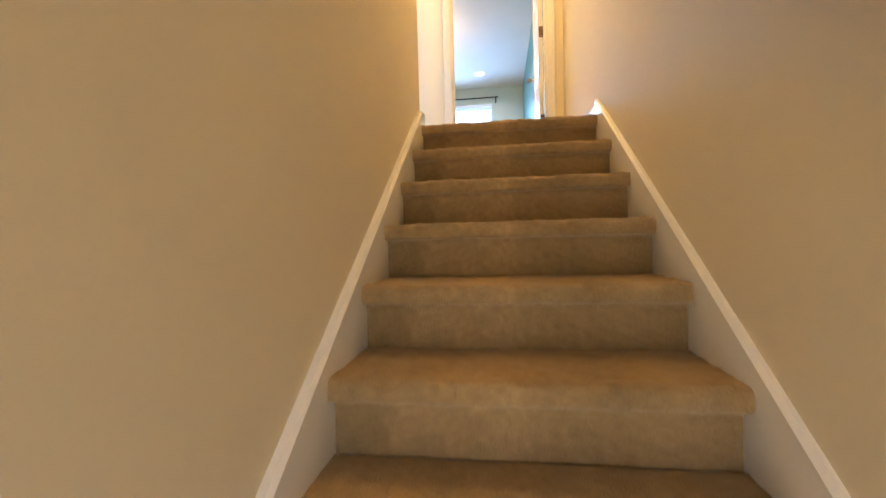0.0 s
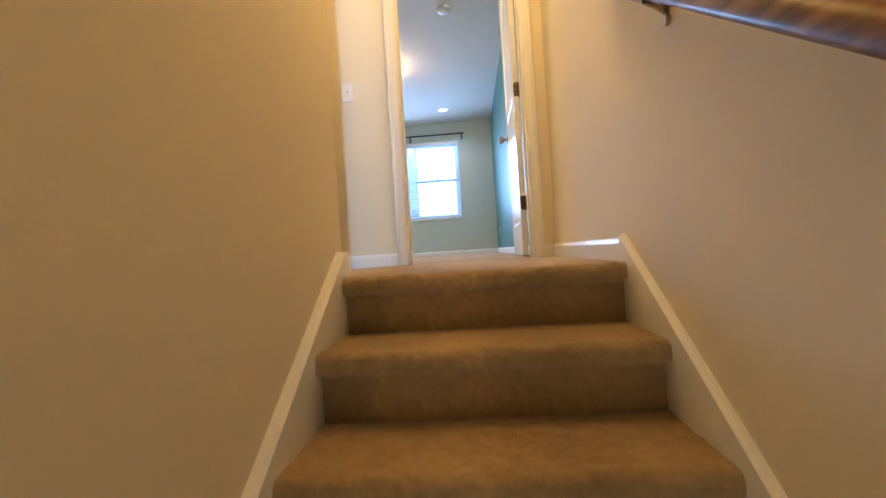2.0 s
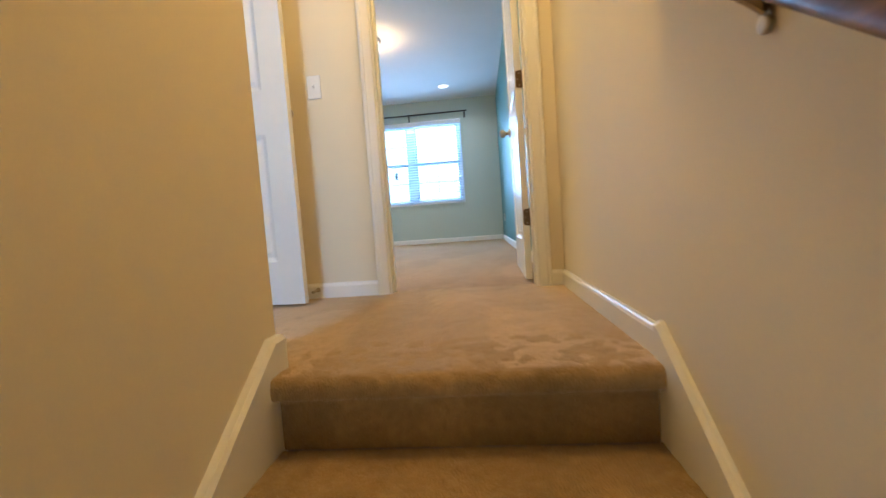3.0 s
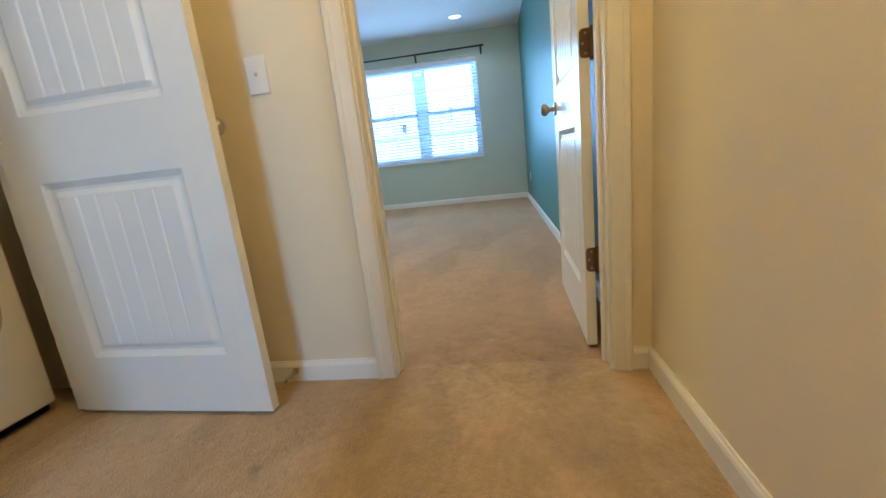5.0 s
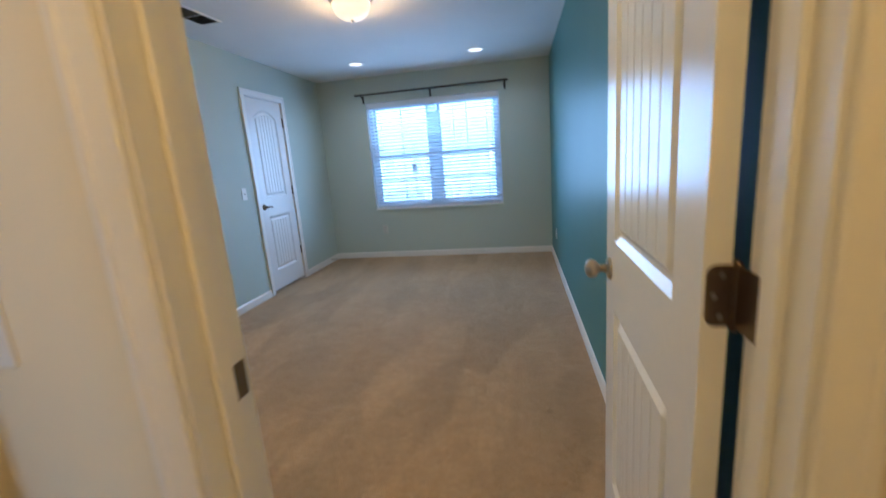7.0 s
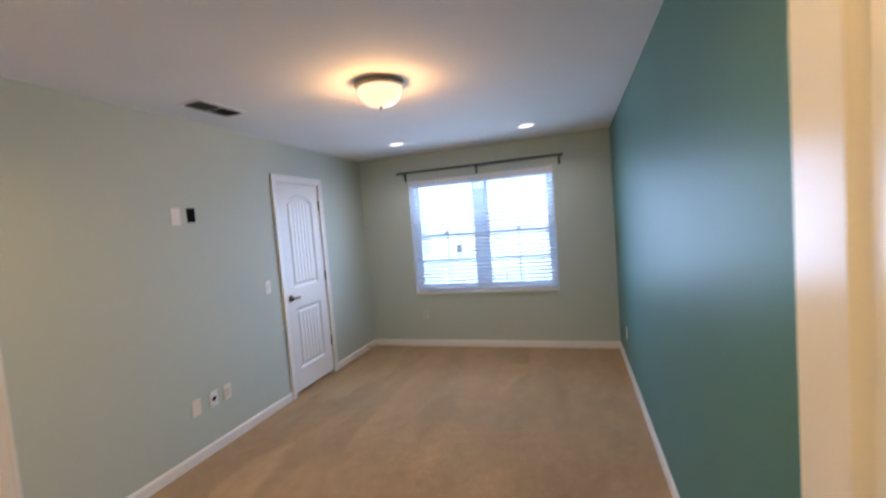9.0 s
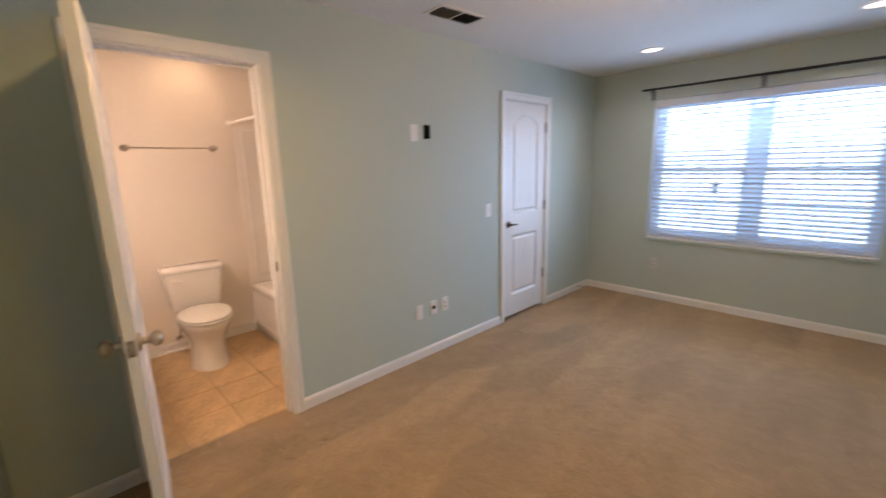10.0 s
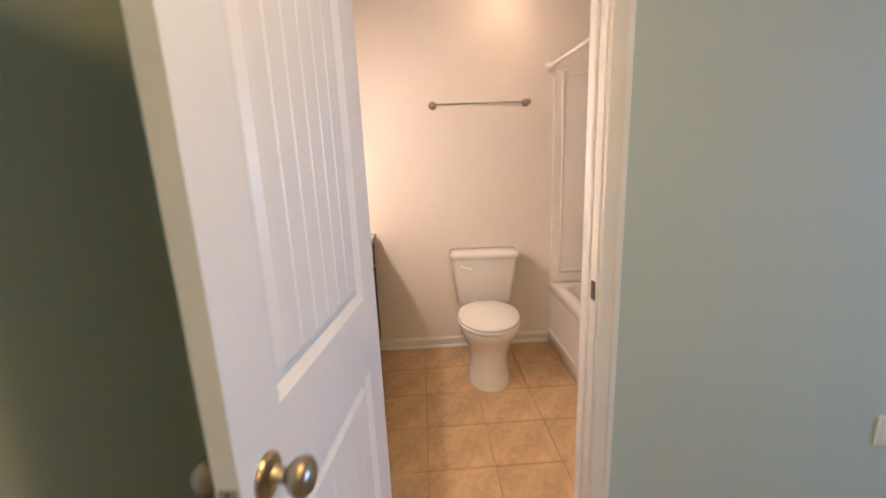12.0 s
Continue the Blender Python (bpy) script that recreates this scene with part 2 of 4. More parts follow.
for m, share_through in ((BLIND, 0.36), (VINYL, 0.55), (STICKER, 0.35)):
    bn = m.node_tree
    thin = bn.nodes.new("ShaderNodeBsdfTranslucent")
    # bluish tint puts some of the sky's glow into vinyl, slats and sticker
    thin.inputs[0].default_value = (0.78, 0.84, 0.90, 1)
    blend = bn.nodes.new("ShaderNodeMixShader")
    blend.inputs[0].default_value = share_through
    bn.links.new(bn.nodes["Principled BSDF"].outputs[0], blend.inputs[1])
    bn.links.new(thin.outputs[0], blend.inputs[2])
    bn.links.new(blend.outputs[0], bn.nodes["Material Output"].inputs[0])
OAK = wood_material("stained_oak", (0.235, 0.110, 0.032), (0.085, 0.036, 0.010), (9, 1.0, 9))
CABW = wood_material("dark_cabinet_wood", (0.075, 0.035, 0.018), (0.035, 0.016, 0.009), (8, 8, 1))
ENAMEL = material("dryer_enamel", (0.80, 0.78, 0.72), 0.22, var=0.01, bump=0)
LAMPGLASS = glow("lit_frosted_glass", (1.0, 0.70, 0.34), 0.45)
CANGLOW = glow("lit_can_lens", (1.0, 0.86, 0.70), 0.6)
GREYP = material("grey_plastic", (0.25, 0.24, 0.23), 0.5, var=0.05)
PAN = material("brushed_pan", (0.50, 0.42, 0.32), 0.42, metal=0.55, var=0.05, fine=90, bump=0.02)
SLOT = material("shadow_grey_slat", (0.07, 0.066, 0.06), 0.6, var=0.1)
PALEPL = material("pale_grey_plastic", (0.56, 0.58, 0.54), 0.4, var=0.015, bump=0)
RUBBER = material("rubber_tip", (0.30, 0.27, 0.22), 0.7, var=0.05)
GLASS = bpy.data.materials.new("window_glass")
GLASS.use_nodes = True
gb = GLASS.node_tree.nodes["Principled BSDF"]
gb.inputs["Transmission Weight"].default_value, gb.inputs["Roughness"].default_value, gb.inputs["IOR"].default_value = 1.0, 0.0, 1.1

# ---------------------------------------------------------------- mesh helpers


def bx(bm, x0, y0, z0, x1, y1, z1, bevel=0.0, seg=1):
    r = bmesh.ops.create_cube(bm, size=1)
    vs = r["verts"]
    bmesh.ops.transform(bm, verts=vs, matrix=Matrix.Translation(((x0 + x1) / 2, (y0 + y1) / 2, (z0 + z1) / 2)) @ Matrix.Diagonal((abs(x1 - x0), abs(y1 - y0), abs(z1 - z0), 1)))
    if bevel:
        es = list({e for v in vs for e in v.link_edges})
        bmesh.ops.bevel(bm, geom=es, offset=bevel, segments=seg, affect="EDGES", profile=0.5)
    return bm


def box(*a, **k):
    return bx(bmesh.new(), *a, **k)


def loft(bm, rings, cap0=True, cap1=True, closed=True):
    """Skin a row of rings of equally many points."""
    vs = [[bm.verts.new(p) for p in ring] for ring in rings]
    n = len(rings[0])
    for a, b in zip(vs, vs[1:]):
        for i in range(n if closed else n - 1):
            bm.faces.new((a[i], a[(i + 1) % n], b[(i + 1) % n], b[i]))
    if cap0:
        bm.faces.new(vs[0][::-1])
    if cap1:
        bm.faces.new(vs[-1])
    return bm


def lathe(bm, prof, m=Matrix(), seg=24):
    """Turn (radius, height) pairs about the z axis of m."""
    rings = [[m @ Vector((max(r, 1e-4) * math.cos(2 * math.pi * i / seg), max(r, 1e-4) * math.sin(2 * math.pi * i / seg), h)) for i in range(seg)] for r, h in prof]
    return loft(bm, rings)


def rod(bm, p0, p1, r0, r1=None, seg=12):
    p0, p1 = Vector(p0), Vector(p1)
    q = (p1 - p0).to_track_quat("Z", "Y").to_matrix().to_4x4()
    return lathe(bm, [(r0, 0), (r1 if r1 is not None else r0, (p1 - p0).length)], Matrix.Translation(p0) @ q, seg)


def tube(bm, pts, r, seg=10):
    pts = [Vector(p) for p in pts]
    rings = []
    for i, p in enumerate(pts):
        d = (pts[min(i + 1, len(pts) - 1)] - pts[max(i - 1, 0)]).normalized()
        q = d.to_track_quat("Z", "Y").to_matrix()
        rings.append([p + q @ Vector((r * math.cos(2 * math.pi * k / seg), r * math.sin(2 * math.pi * k / seg), 0)) for k in range(seg)])
    return loft(bm, rings)


def sweep(bm, prof, a, b, out, up=(0, 0, 1)):
    """Extrude a profile of (out, up) pairs from a to b."""
    a, b, out, up = Vector(a), Vector(b), Vector(out), Vector(up)
    return loft(bm, [[p + out * u + up * v for u, v in prof] for p in (a, b)])


def mesh_of(name, bm, mats, smooth=False):
    bmesh.ops.recalc_face_normals(bm, faces=bm.faces)
    me = bpy.data.meshes.new(name)
    bm.to_mesh(me)
    bm.free()
    for m in mats if isinstance(mats, (list, tuple)) else [mats]:
        me.materials.append(m)
    if smooth:
        me.shade_smooth()
        me.set_sharp_from_angle(angle=radians(smooth if smooth is not True else 40))
    return me


def thing(name, label, category, m=Matrix(), bm=None, mats=None, group="", kind="", smooth=False):
    ob = new(name, mesh_of(name, bm, mats, smooth) if bm else None)
    ob.matrix_basis = m
    return tagged(ob, label, category, group, kind)


def part(name, bm, mat, parent, label="", smooth=False):
    ob = new(name, mesh_of(name, bm, mat, smooth))
    ob.parent = parent
    return tagged(ob, label) if label else ob


def share(name, me, parent, m):
    ob = new(name, me)
    ob.parent, ob.matrix_basis = parent, m
    return ob


def wall(name, boxes, mats, label, category="wall"):
    """mats: the default material, then materials by outward axis such as '+y'."""
    bm = bmesh.new()
    for b in boxes:
        bx(bm, *b)
    keys = list(mats)
    axes = {"+x": (1, 0, 0), "-x": (-1, 0, 0), "+y": (0, 1, 0), "-y": (0, -1, 0), "-z": (0, 0, -1), "+z": (0, 0, 1)}
    bmesh.ops.recalc_face_normals(bm, faces=bm.faces)
    for f in bm.faces:
        for i, k in enumerate(keys):
            if k in axes and f.normal.dot(Vector(axes[k])) > 0.9:
                f.material_index = i
    return thing(name, label, category, bm=bm, mats=list(mats.values()), kind="structure")


# ---------------------------------------------------------------- plan
XR, XL = 0.481, -0.468          # stair and landing walls
YN = -1.160                     # top nosing
TREAD, RISE = 0.2585, 0.1875
YW = 0.118                      # room face of the door wall
RX, LX = 0.472, -2.560          # room walls
FY = 5.075                      # window wall
BX = -4.20                      # bathroom's far wall
BY0, BY1 = -0.02, 2.46
LZ = -15 * RISE
DX0, DX1 = -0.410, 0.368        # room door, rough opening
BD0, BD1 = 0.592, 1.341         # bathroom door, rough opening
CD0, CD1 = 3.413, 4.100         # closet door, rough opening
WX0, WX1, WZ0, WZ1 = -1.900, -0.143, 0.677, 2.092

# ---------------------------------------------------------------- structure
wall("wall_stair_right", [(XR, -5.3, LZ - 0.1, XR + 0.15, 0.0, CZ + 0.1)], {"d": HALL}, "warm beige painted stairwell wall")
wall("wall_stair_left", [(XL - 0.12, -5.3, LZ - 0.1, XL, -1.06, CZ + 0.1)], {"d": HALL}, "warm beige painted wall beside the stairs")
wall("wall_laundry", [(-1.57, -3.6, -0.1, -1.51, -0.93, CZ + 0.1), (-1.57, -0.128, -0.1, -1.51, 0.0, CZ + 0.1), (-1.57, -0.93, 2.06, -1.51, -0.128, CZ + 0.1)], {"d": HALL}, "beige painted wall round the laundry doorway")
wall("wall_laundry_back", [(-2.55, -1.16, -0.1, -2.45, 0.0, CZ + 0.1), (-2.45, -1.16, -0.1, -1.57, -1.06, CZ + 0.1)], {"d": HALL}, "beige painted walls of the laundry closet")
wall("wall_room_door", [(-2.56, 0.0, -0.1, DX0, YW, CZ + 0.1), (DX1, 0.0, -0.1, XR + 0.15, YW, CZ + 0.1), (DX0, 0.0, 2.062, DX1, YW, CZ + 0.1)], {"d": HALL, "+y": SAGE}, "wall between landing and room, beige and sage sides")
wall("wall_room_right", [(RX, YW, -0.1, RX + 0.15, FY, CZ + 0.1)], {"d": TEAL}, "deep teal satin accent wall", "wall")
wall("wall_room_left", [(LX - 0.115, YW, -0.1, LX, BD0, CZ + 0.1), (LX - 0.115, BD1, -0.1, LX, CD0, CZ + 0.1), (LX - 0.115, CD1, -0.1, LX, FY, CZ + 0.1),
     (LX - 0.115, BD0, 2.062, LX, BD1, CZ + 0.1), (LX - 0.115, CD0, 2.062, LX, CD1, CZ + 0.1)], {"d": SAGE, "-x": BATHP}, "pale sage green painted wall")
wall("wall_window", [(LX - 0.115, FY, -0.1, WX0, FY + 0.16, CZ + 0.1), (WX1, FY, -0.1, RX + 0.15, FY + 0.16, CZ + 0.1), (WX0, FY, -0.1, WX1, FY + 0.16, WZ0), (WX0, FY, WZ1, WX1, FY + 0.16, CZ + 0.1)],
     {"d": SAGE, "+x": WHITE, "-x": WHITE, "+z": WHITE, "-z": WHITE}, "pale sage wall with a double window")
wall("wall_bath_far", [(BX - 0.12, BY0 - 0.1, -0.1, BX, BY1 + 0.1, CZ + 0.1)], {"d": BATHP}, "cream painted bathroom wall")
wall("wall_bath_left", [(BX, BY0 - 0.1, -0.1, LX - 0.115, BY0, CZ + 0.1)], {"d": BATHP}, "cream painted bathroom wall behind the vanity")
wall("wall_bath_right", [(BX, BY1, -0.1, LX - 0.115, BY1 + 0.1, CZ + 0.1)], {"d": BATHP}, "cream painted bathroom wall behind the tub")
wall("wall_closet", [(-3.4, BY1 + 0.1, -0.1, -3.3, FY + 0.16, CZ + 0.1), (-3.3, FY, -0.1, LX - 0.115, FY + 0.16, CZ + 0.1)], {"d": SAGE}, "closet walls behind the closed door")
# unseen wall; its opening is made up to hold the warm fill lamp
wall("wall_stair_end", [(XL, -5.3, LZ - 0.1, -0.41, -5.1, CZ + 0.1), (0.41, -5.3, LZ - 0.1, XR, -5.1, CZ + 0.1), (-0.41, -5.3, LZ - 0.1, 0.41, -5.1, -2.2), (-0.41, -5.3, -0.40, 0.41, -5.1, CZ + 0.1)],
     {"d": HALL}, "unseen end wall of the stairwell, opened for the fill lamp")
# out of view; added to shade the laundry jamb from the passage lamp
wall("wall_passage_light_block", [(-1.509, -3.5, -0.1, -1.25, -1.10, CZ + 0.1)], {"d": HALL}, "unseen beige block that keeps passage light off the laundry jamb")
wall("wall_passage_end", [(-1.475, -3.6, -0.1, -1.20, -3.5, CZ + 0.1), (-0.65, -3.6, -0.1, XL - 0.12, -3.5, CZ + 0.1), (-1.20, -3.6, -0.1, -0.65, -3.5, 0.60), (-1.20, -3.6, 2.25, -0.65, -3.5, CZ + 0.1)], {"d": HALL}, "beige end wall of the passage with a window")
wall("ceiling_room", [(LX, YW, CZ, RX, FY, CZ + 0.12)], {"d": CEIL}, "white textured ceiling", "ceiling")
wall("ceiling_stair", [(XL, -5.1, CZ, XR, 0.0, CZ + 0.12), (-2.45, -1.06, CZ, XL, 0.0, CZ + 0.12), (-1.475, -3.5, CZ, XL - 0.12, -1.06, CZ + 0.12)], {"d": CEIL}, "white stairwell ceiling", "ceiling")
wall("ceiling_bath", [(BX, BY0, CZ, LX - 0.115, BY1, CZ + 0.12)], {"d": CEIL}, "white bathroom ceiling", "ceiling")
wall("ceiling_closet", [(-3.3, BY1 + 0.1, CZ, LX - 0.115, FY, CZ + 0.12)], {"d": CEIL}, "white closet ceiling", "ceiling")
# unseen slab, added above the ceilings to keep sky light out
wall("roof", [(-4.5, -6.3, CZ + 0.13, 0.7, FY + 0.5, CZ + 0.2)], {"d": GREYP}, "unseen flat slab over the rooms that blocks sky light", "roof")


def carpet_sheet(name, x0, y0, x1, y1, step, label, pile=STAIRC_LAMPLIT):
    bm = bmesh.new()
    nx, ny = max(2, int((x1 - x0) / step)), max(2, int((y1 - y0) / step))
    vs = []
    for j in range(ny + 1):
        row = []
        for i in range(nx + 1):
            x, y = x0 + (x1 - x0) * i / nx, y0 + (y1 - y0) * j / ny
            z = 0.002 * noise.noise(Vector((x * 7, y * 7, 0))) + (0.0022 if step < 0.02 else 0.0008) * noise.noise(Vector((x * 19, y * 19, 5)))
            row.append(bm.verts.new((x, y, z)))
        vs.append(row)
    for j in range(ny):
        for i in range(nx):
            bm.faces.new((vs[j][i], vs[j][i + 1], vs[j + 1][i + 1], vs[j + 1][i]))
    return thing(name, label, "carpet", bm=bm, mats=pile, kind="structure", smooth=180)


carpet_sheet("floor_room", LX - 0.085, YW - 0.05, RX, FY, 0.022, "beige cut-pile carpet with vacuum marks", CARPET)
carpet_sheet("floor_landing", -1.51, YN + 0.03, XR, YW - 0.05, 0.014, "beige cut-pile carpet on the landing, worn at the doorway", LANDC_DAYLIT)
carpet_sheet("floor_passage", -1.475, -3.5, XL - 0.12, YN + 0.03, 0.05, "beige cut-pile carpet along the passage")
carpet_sheet("floor_laundry", -2.45, -1.06, -1.51, 0.0, 0.05, "beige carpet under the dryer")
wall("subfloor", [(-3.35, -1.06, -0.22, RX + 0.1, FY, -0.012), (BX, BY0, -0.22, LX - 0.1, BY1, -0.014), (XL, YN + 0.06, -0.22, XR, -1.0, -0.012), (-1.475, -3.5, -0.22, XL - 0.12, -1.06, -0.013)], {"d": GREYP}, "floor slab under the rooms", "floor")
wall("floor_lower", [(XL, -5.1, LZ - 0.2, XR, YN - 14 * TREAD + 0.1, LZ)], {"d": STAIRC_LAMPLIT}, "beige carpet at the foot of the stairs", "floor")

# stairs: each carpeted step wraps over its own rounded nosing
SX0, SX1 = -0.441, 0.462
stairs = thing("staircase", "straight flight of stairs wrapped in beige cut-pile carpet", "stairs", pose(0, YN, 0), kind="structure")


def step_mesh():
    """One step about its nosing: tread behind, bullnose, riser below. Origin at the nosing's front, tread level."""
    prof = [(TREAD + 0.03, 0.0)] + [(TREAD * (1 - k / 18), 0.0) for k in range(1, 16)]
    prof += [(0.024 - 0.024 * math.sin(a), -0.024 + 0.024 * math.cos(a)) for a in [radians(15 * k) for k in range(0, 7)]]
    prof += [(0.0, -0.036), (0.001, -0.046), (0.006, -0.053), (0.018, -0.056), (0.037, -0.058), (0.041, -0.08), (0.041, -0.12), (0.041, -0.155), (0.041, -RISE - 0.004)]
    n = 200
    bm = bmesh.new()
    rings = []
    for i in range(n + 1):
        x = SX0 + (SX1 - SX0) * i / n
        ring = []
        for y, z in prof:
            k = 0.0055 * noise.noise(Vector((x * 26, y * 26, z * 26))) + 0.004 * noise.noise(Vector((x * 7, y * 7, z * 7)))
            if z > -0.03 and y < 0.09:
                k += 0.0032 * noise.noise(Vector((x * 85, y * 60, z * 60)))
            w = 1.0 if z > -0.05 else 0.45
            ring.append(Vector((x, y - 0.6 * k * w, z + 0.7 * k * w)))
        rings.append(ring)
    loft(bm, rings, cap0=False, cap1=False, closed=False)
    return mesh_of("step", bm, STAIRC_LAMPLIT, smooth=180)


step_me = step_mesh()
for k in range(15):
    ob = share("carpeted_step", step_me, stairs, pose(0, -TREAD * k, -RISE * k))
outline = [(0.6, -0.30), (0.6, -0.03)]
for k in range(15):
    outline += [(0.062 - TREAD * k, -RISE * k - 0.014 - (0.014 if k == 0 else 0)), (0.062 - TREAD * k, -RISE * (k + 1) - 0.014)]
outline += [(0.062 - TREAD * 14, -RISE * 15 - 0.25), (0.3 - TREAD * 13, -RISE * 15 - 0.25)]
bm = loft(bmesh.new(), [[(x, y, z) for y, z in outline] for x in (SX0, SX1)])
part("carriage", bm, GREYP, stairs)

# skirt boards and baseboards
BASE = [(0, 0), (0.013, 0), (0.013, 0.058), (0.010, 0.067), (0.006, 0.072), (0.005, 0.077), (0, 0.077)]


def baseboard(name, runs, label="white painted baseboard"):
    b = thing(name, label, "baseboard", kind="structure")
    for p, q, out in runs:
        part("board", sweep(bmesh.new(), BASE, (*p, 0), (*q, 0), (*out, 0)), WHITE, b)
    return b


SHOE = [(0.013, 0), (0.026, 0), (0.025, 0.008), (0.021, 0.014), (0.013, 0.018)]


def skirt(name, wallx, face, sgn, y_end):
    """Sloped stair skirt with a cap, level past the top step."""
    s = thing(name, "white painted stair skirt board with a small cap", "skirting", kind="structure")
    slope = RISE / TREAD
    y0, y1 = YN + 0.045, YN - 14 * TREAD
    top = 0.075
    bot = lambda y: (y - YN) * slope
    x0, x1 = sorted((wallx, face))
    bm = bmesh.new()
    ring = [(y1, bot(y1) - 0.30), (y1, bot(y1) + top - 0.03 + 0.0), (y0, top), (y_end, top), (y_end, -0.02), (y0, -0.30)]
    loft(bm, [[(x0, y, z) for y, z in ring], [(x1, y, z) for y, z in ring]])
    part("board", bm, WHITE, s)
    bm = bmesh.new()
    edge = face - sgn * 0.009
    sect = [(wallx, -0.001), (face + sgn * 0.001, -0.001), (face + sgn * 0.001, 0.003), (edge, 0.013), (wallx, 0.014)]
    way = [(y1, bot(y1) + top - 0.03), (y0, top), (y_end, top)]
    loft(bm, [[(x, y, z + u) for x, u in sect] for y, z in way])
    part("cap", bm, WHITE, s)


skirt("skirting_right", XR, SX1, -1, YN + 0.06)
skirt("skirting_left", XL, SX0, 1, -1.06)
baseboard("baseboard_landing", [((XR, YN + 0.06), (XR, 0), (-1, 0)), ((DX1 + 0.050, 0), (XR - 0.013, 0), (0, -1)), ((-1.51, 0), (DX0 - 0.050, 0), (0, -1))])
baseboard("baseboard_room", [((RX, YW + 0.013), (RX, FY - 0.013), (-1, 0)), ((LX, FY), (RX, FY), (0, -1)), ((LX, BD1 + 0.052), (LX, CD0 - 0.052), (1, 0)), ((LX, CD1 + 0.052), (LX, FY - 0.013), (1, 0)),
          ((LX, YW + 0.013), (LX, BD0 - 0.052), (1, 0)), ((LX, YW), (DX0 - 0.052, YW), (0, 1))])
baseboard("baseboard_bath", [((BX, BY0), (BX, 1.688), (1, 0)), ((LX - 0.115, BY0), (LX - 0.115, BD0 - 0.052), (-1, 0))])
bath_shoe = thing("trim_bath", "white quarter-round shoe moulding along the bathroom baseboard", "trim", kind="structure")
part("shoe_moulding", sweep(bmesh.new(), SHOE, (BX, 0.50, 0), (BX, 1.688, 0), (1, 0, 0)), WHITE, bath_shoe)

# ---------------------------------------------------------------- door frames and doors
CAS = [(0, 0), (0, 0.009), (0.004, 0.012), (0.040, 0.014), (0.045, 0.0175), (0.058, 0.0175), (0.062, 0.014), (0.062, 0)]


def door_frame(name, width, thick, m, label, faces=(1, 1), stop_at=0.06, strike=None, paint=WHITE):
    """Rough opening from x = 0 to width, wall from y = 0 to thick. Jambs, stops and moulded casings."""
    d = thing(name, label, "door frame", m, kind="structure")
    H, J = 2.045, 0.019
    part("jamb", box(0.002, -0.002, 0, J, thick + 0.002, H), paint, d)
    part("jamb", box(width - J, -0.002, 0, width - 0.002, thick + 0.002, H), paint, d)
    part("head_jamb", box(0.002, -0.002, H, width - 0.002, thick + 0.002, H + 0.016), paint, d)
    for x0, x1 in ((J, J + 0.011), (width - J - 0.011, width - J)):
        part("stop", box(x0, stop_at, 0, x1, stop_at + 0.035, H - 0.001, bevel=0.002), paint, d)
    part("stop", box(J + 0.011, stop_at, H - 0.011, width - J - 0.011, stop_at + 0.035, H - 0.001), paint, d)
    r = J - 0.006
    for y, s, on in ((0, -1, faces[0]), (thick, 1, faces[1])):
        if not on:
            continue
        for x, o in ((r, -1), (width - r, 1)):
            bm = bmesh.new()
            rings = []
            for z, ext in ((0.0, 0.0), (H + 0.006, 1.0)):
                rings.append([(x + o * u, y + s * (v + 0.0025), z + u * ext) for u, v in CAS])
            part("casing", loft(bm, rings), paint, d)
        bm = bmesh.new()
        rings = [[(r - u, y + s * (v + 0.0025), H + 0.006 + u) for u, v in CAS], [(width - r + u, y + s * (v + 0.0025), H + 0.006 + u) for u, v in CAS]]
        part("head_casing", loft(bm, rings), paint, d)
    if strike:
        x, sx, y = strike
        part("strike_plate", box(x, y - 0.014, 0.915, x + sx * 0.0025, y + 0.014, 0.975, bevel=0.0008), BRONZE, d, "dark bronzed strike plate")
    return d


def panel_height(u, v, w):
    """Relief of a two-panel plank door face; arched upper panel."""
    best = -1.0
    for v0, v1, rise in ((0.205, 0.797, 0.0), (0.996, 1.905, 0.085)):
        u0, u1 = 0.118, w - 0.118
        c = (2 * (u - (u0 + u1) / 2) / (u1 - u0))
        top = v1 - rise * c * c if rise else v1
        best = max(best, min(u - u0, u1 - u, v - v0, (top - v)))
    s = best
    if s <= 0:
        return 0.0
    if s < 0.006:
        return -0.004 * s / 0.006
    if s < 0.020:
        return -0.004 - 0.0075 * (s - 0.006) / 0.014
    if s < 0.030:
        return -0.0115
    if s < 0.046:
        return -0.0115 + 0.0085 * (s - 0.030) / 0.016
    pitch = (w - 0.236 - 0.092) / 6
    k = ((u - 0.118 - 0.046) / pitch) % 1.0
    g = min(k, 1 - k) * pitch
    edge = min(1.0, (s - 0.046) / 0.004)
    return -0.003 - (0.0035 * max(0.0, 1 - g / 0.0045)) * edge


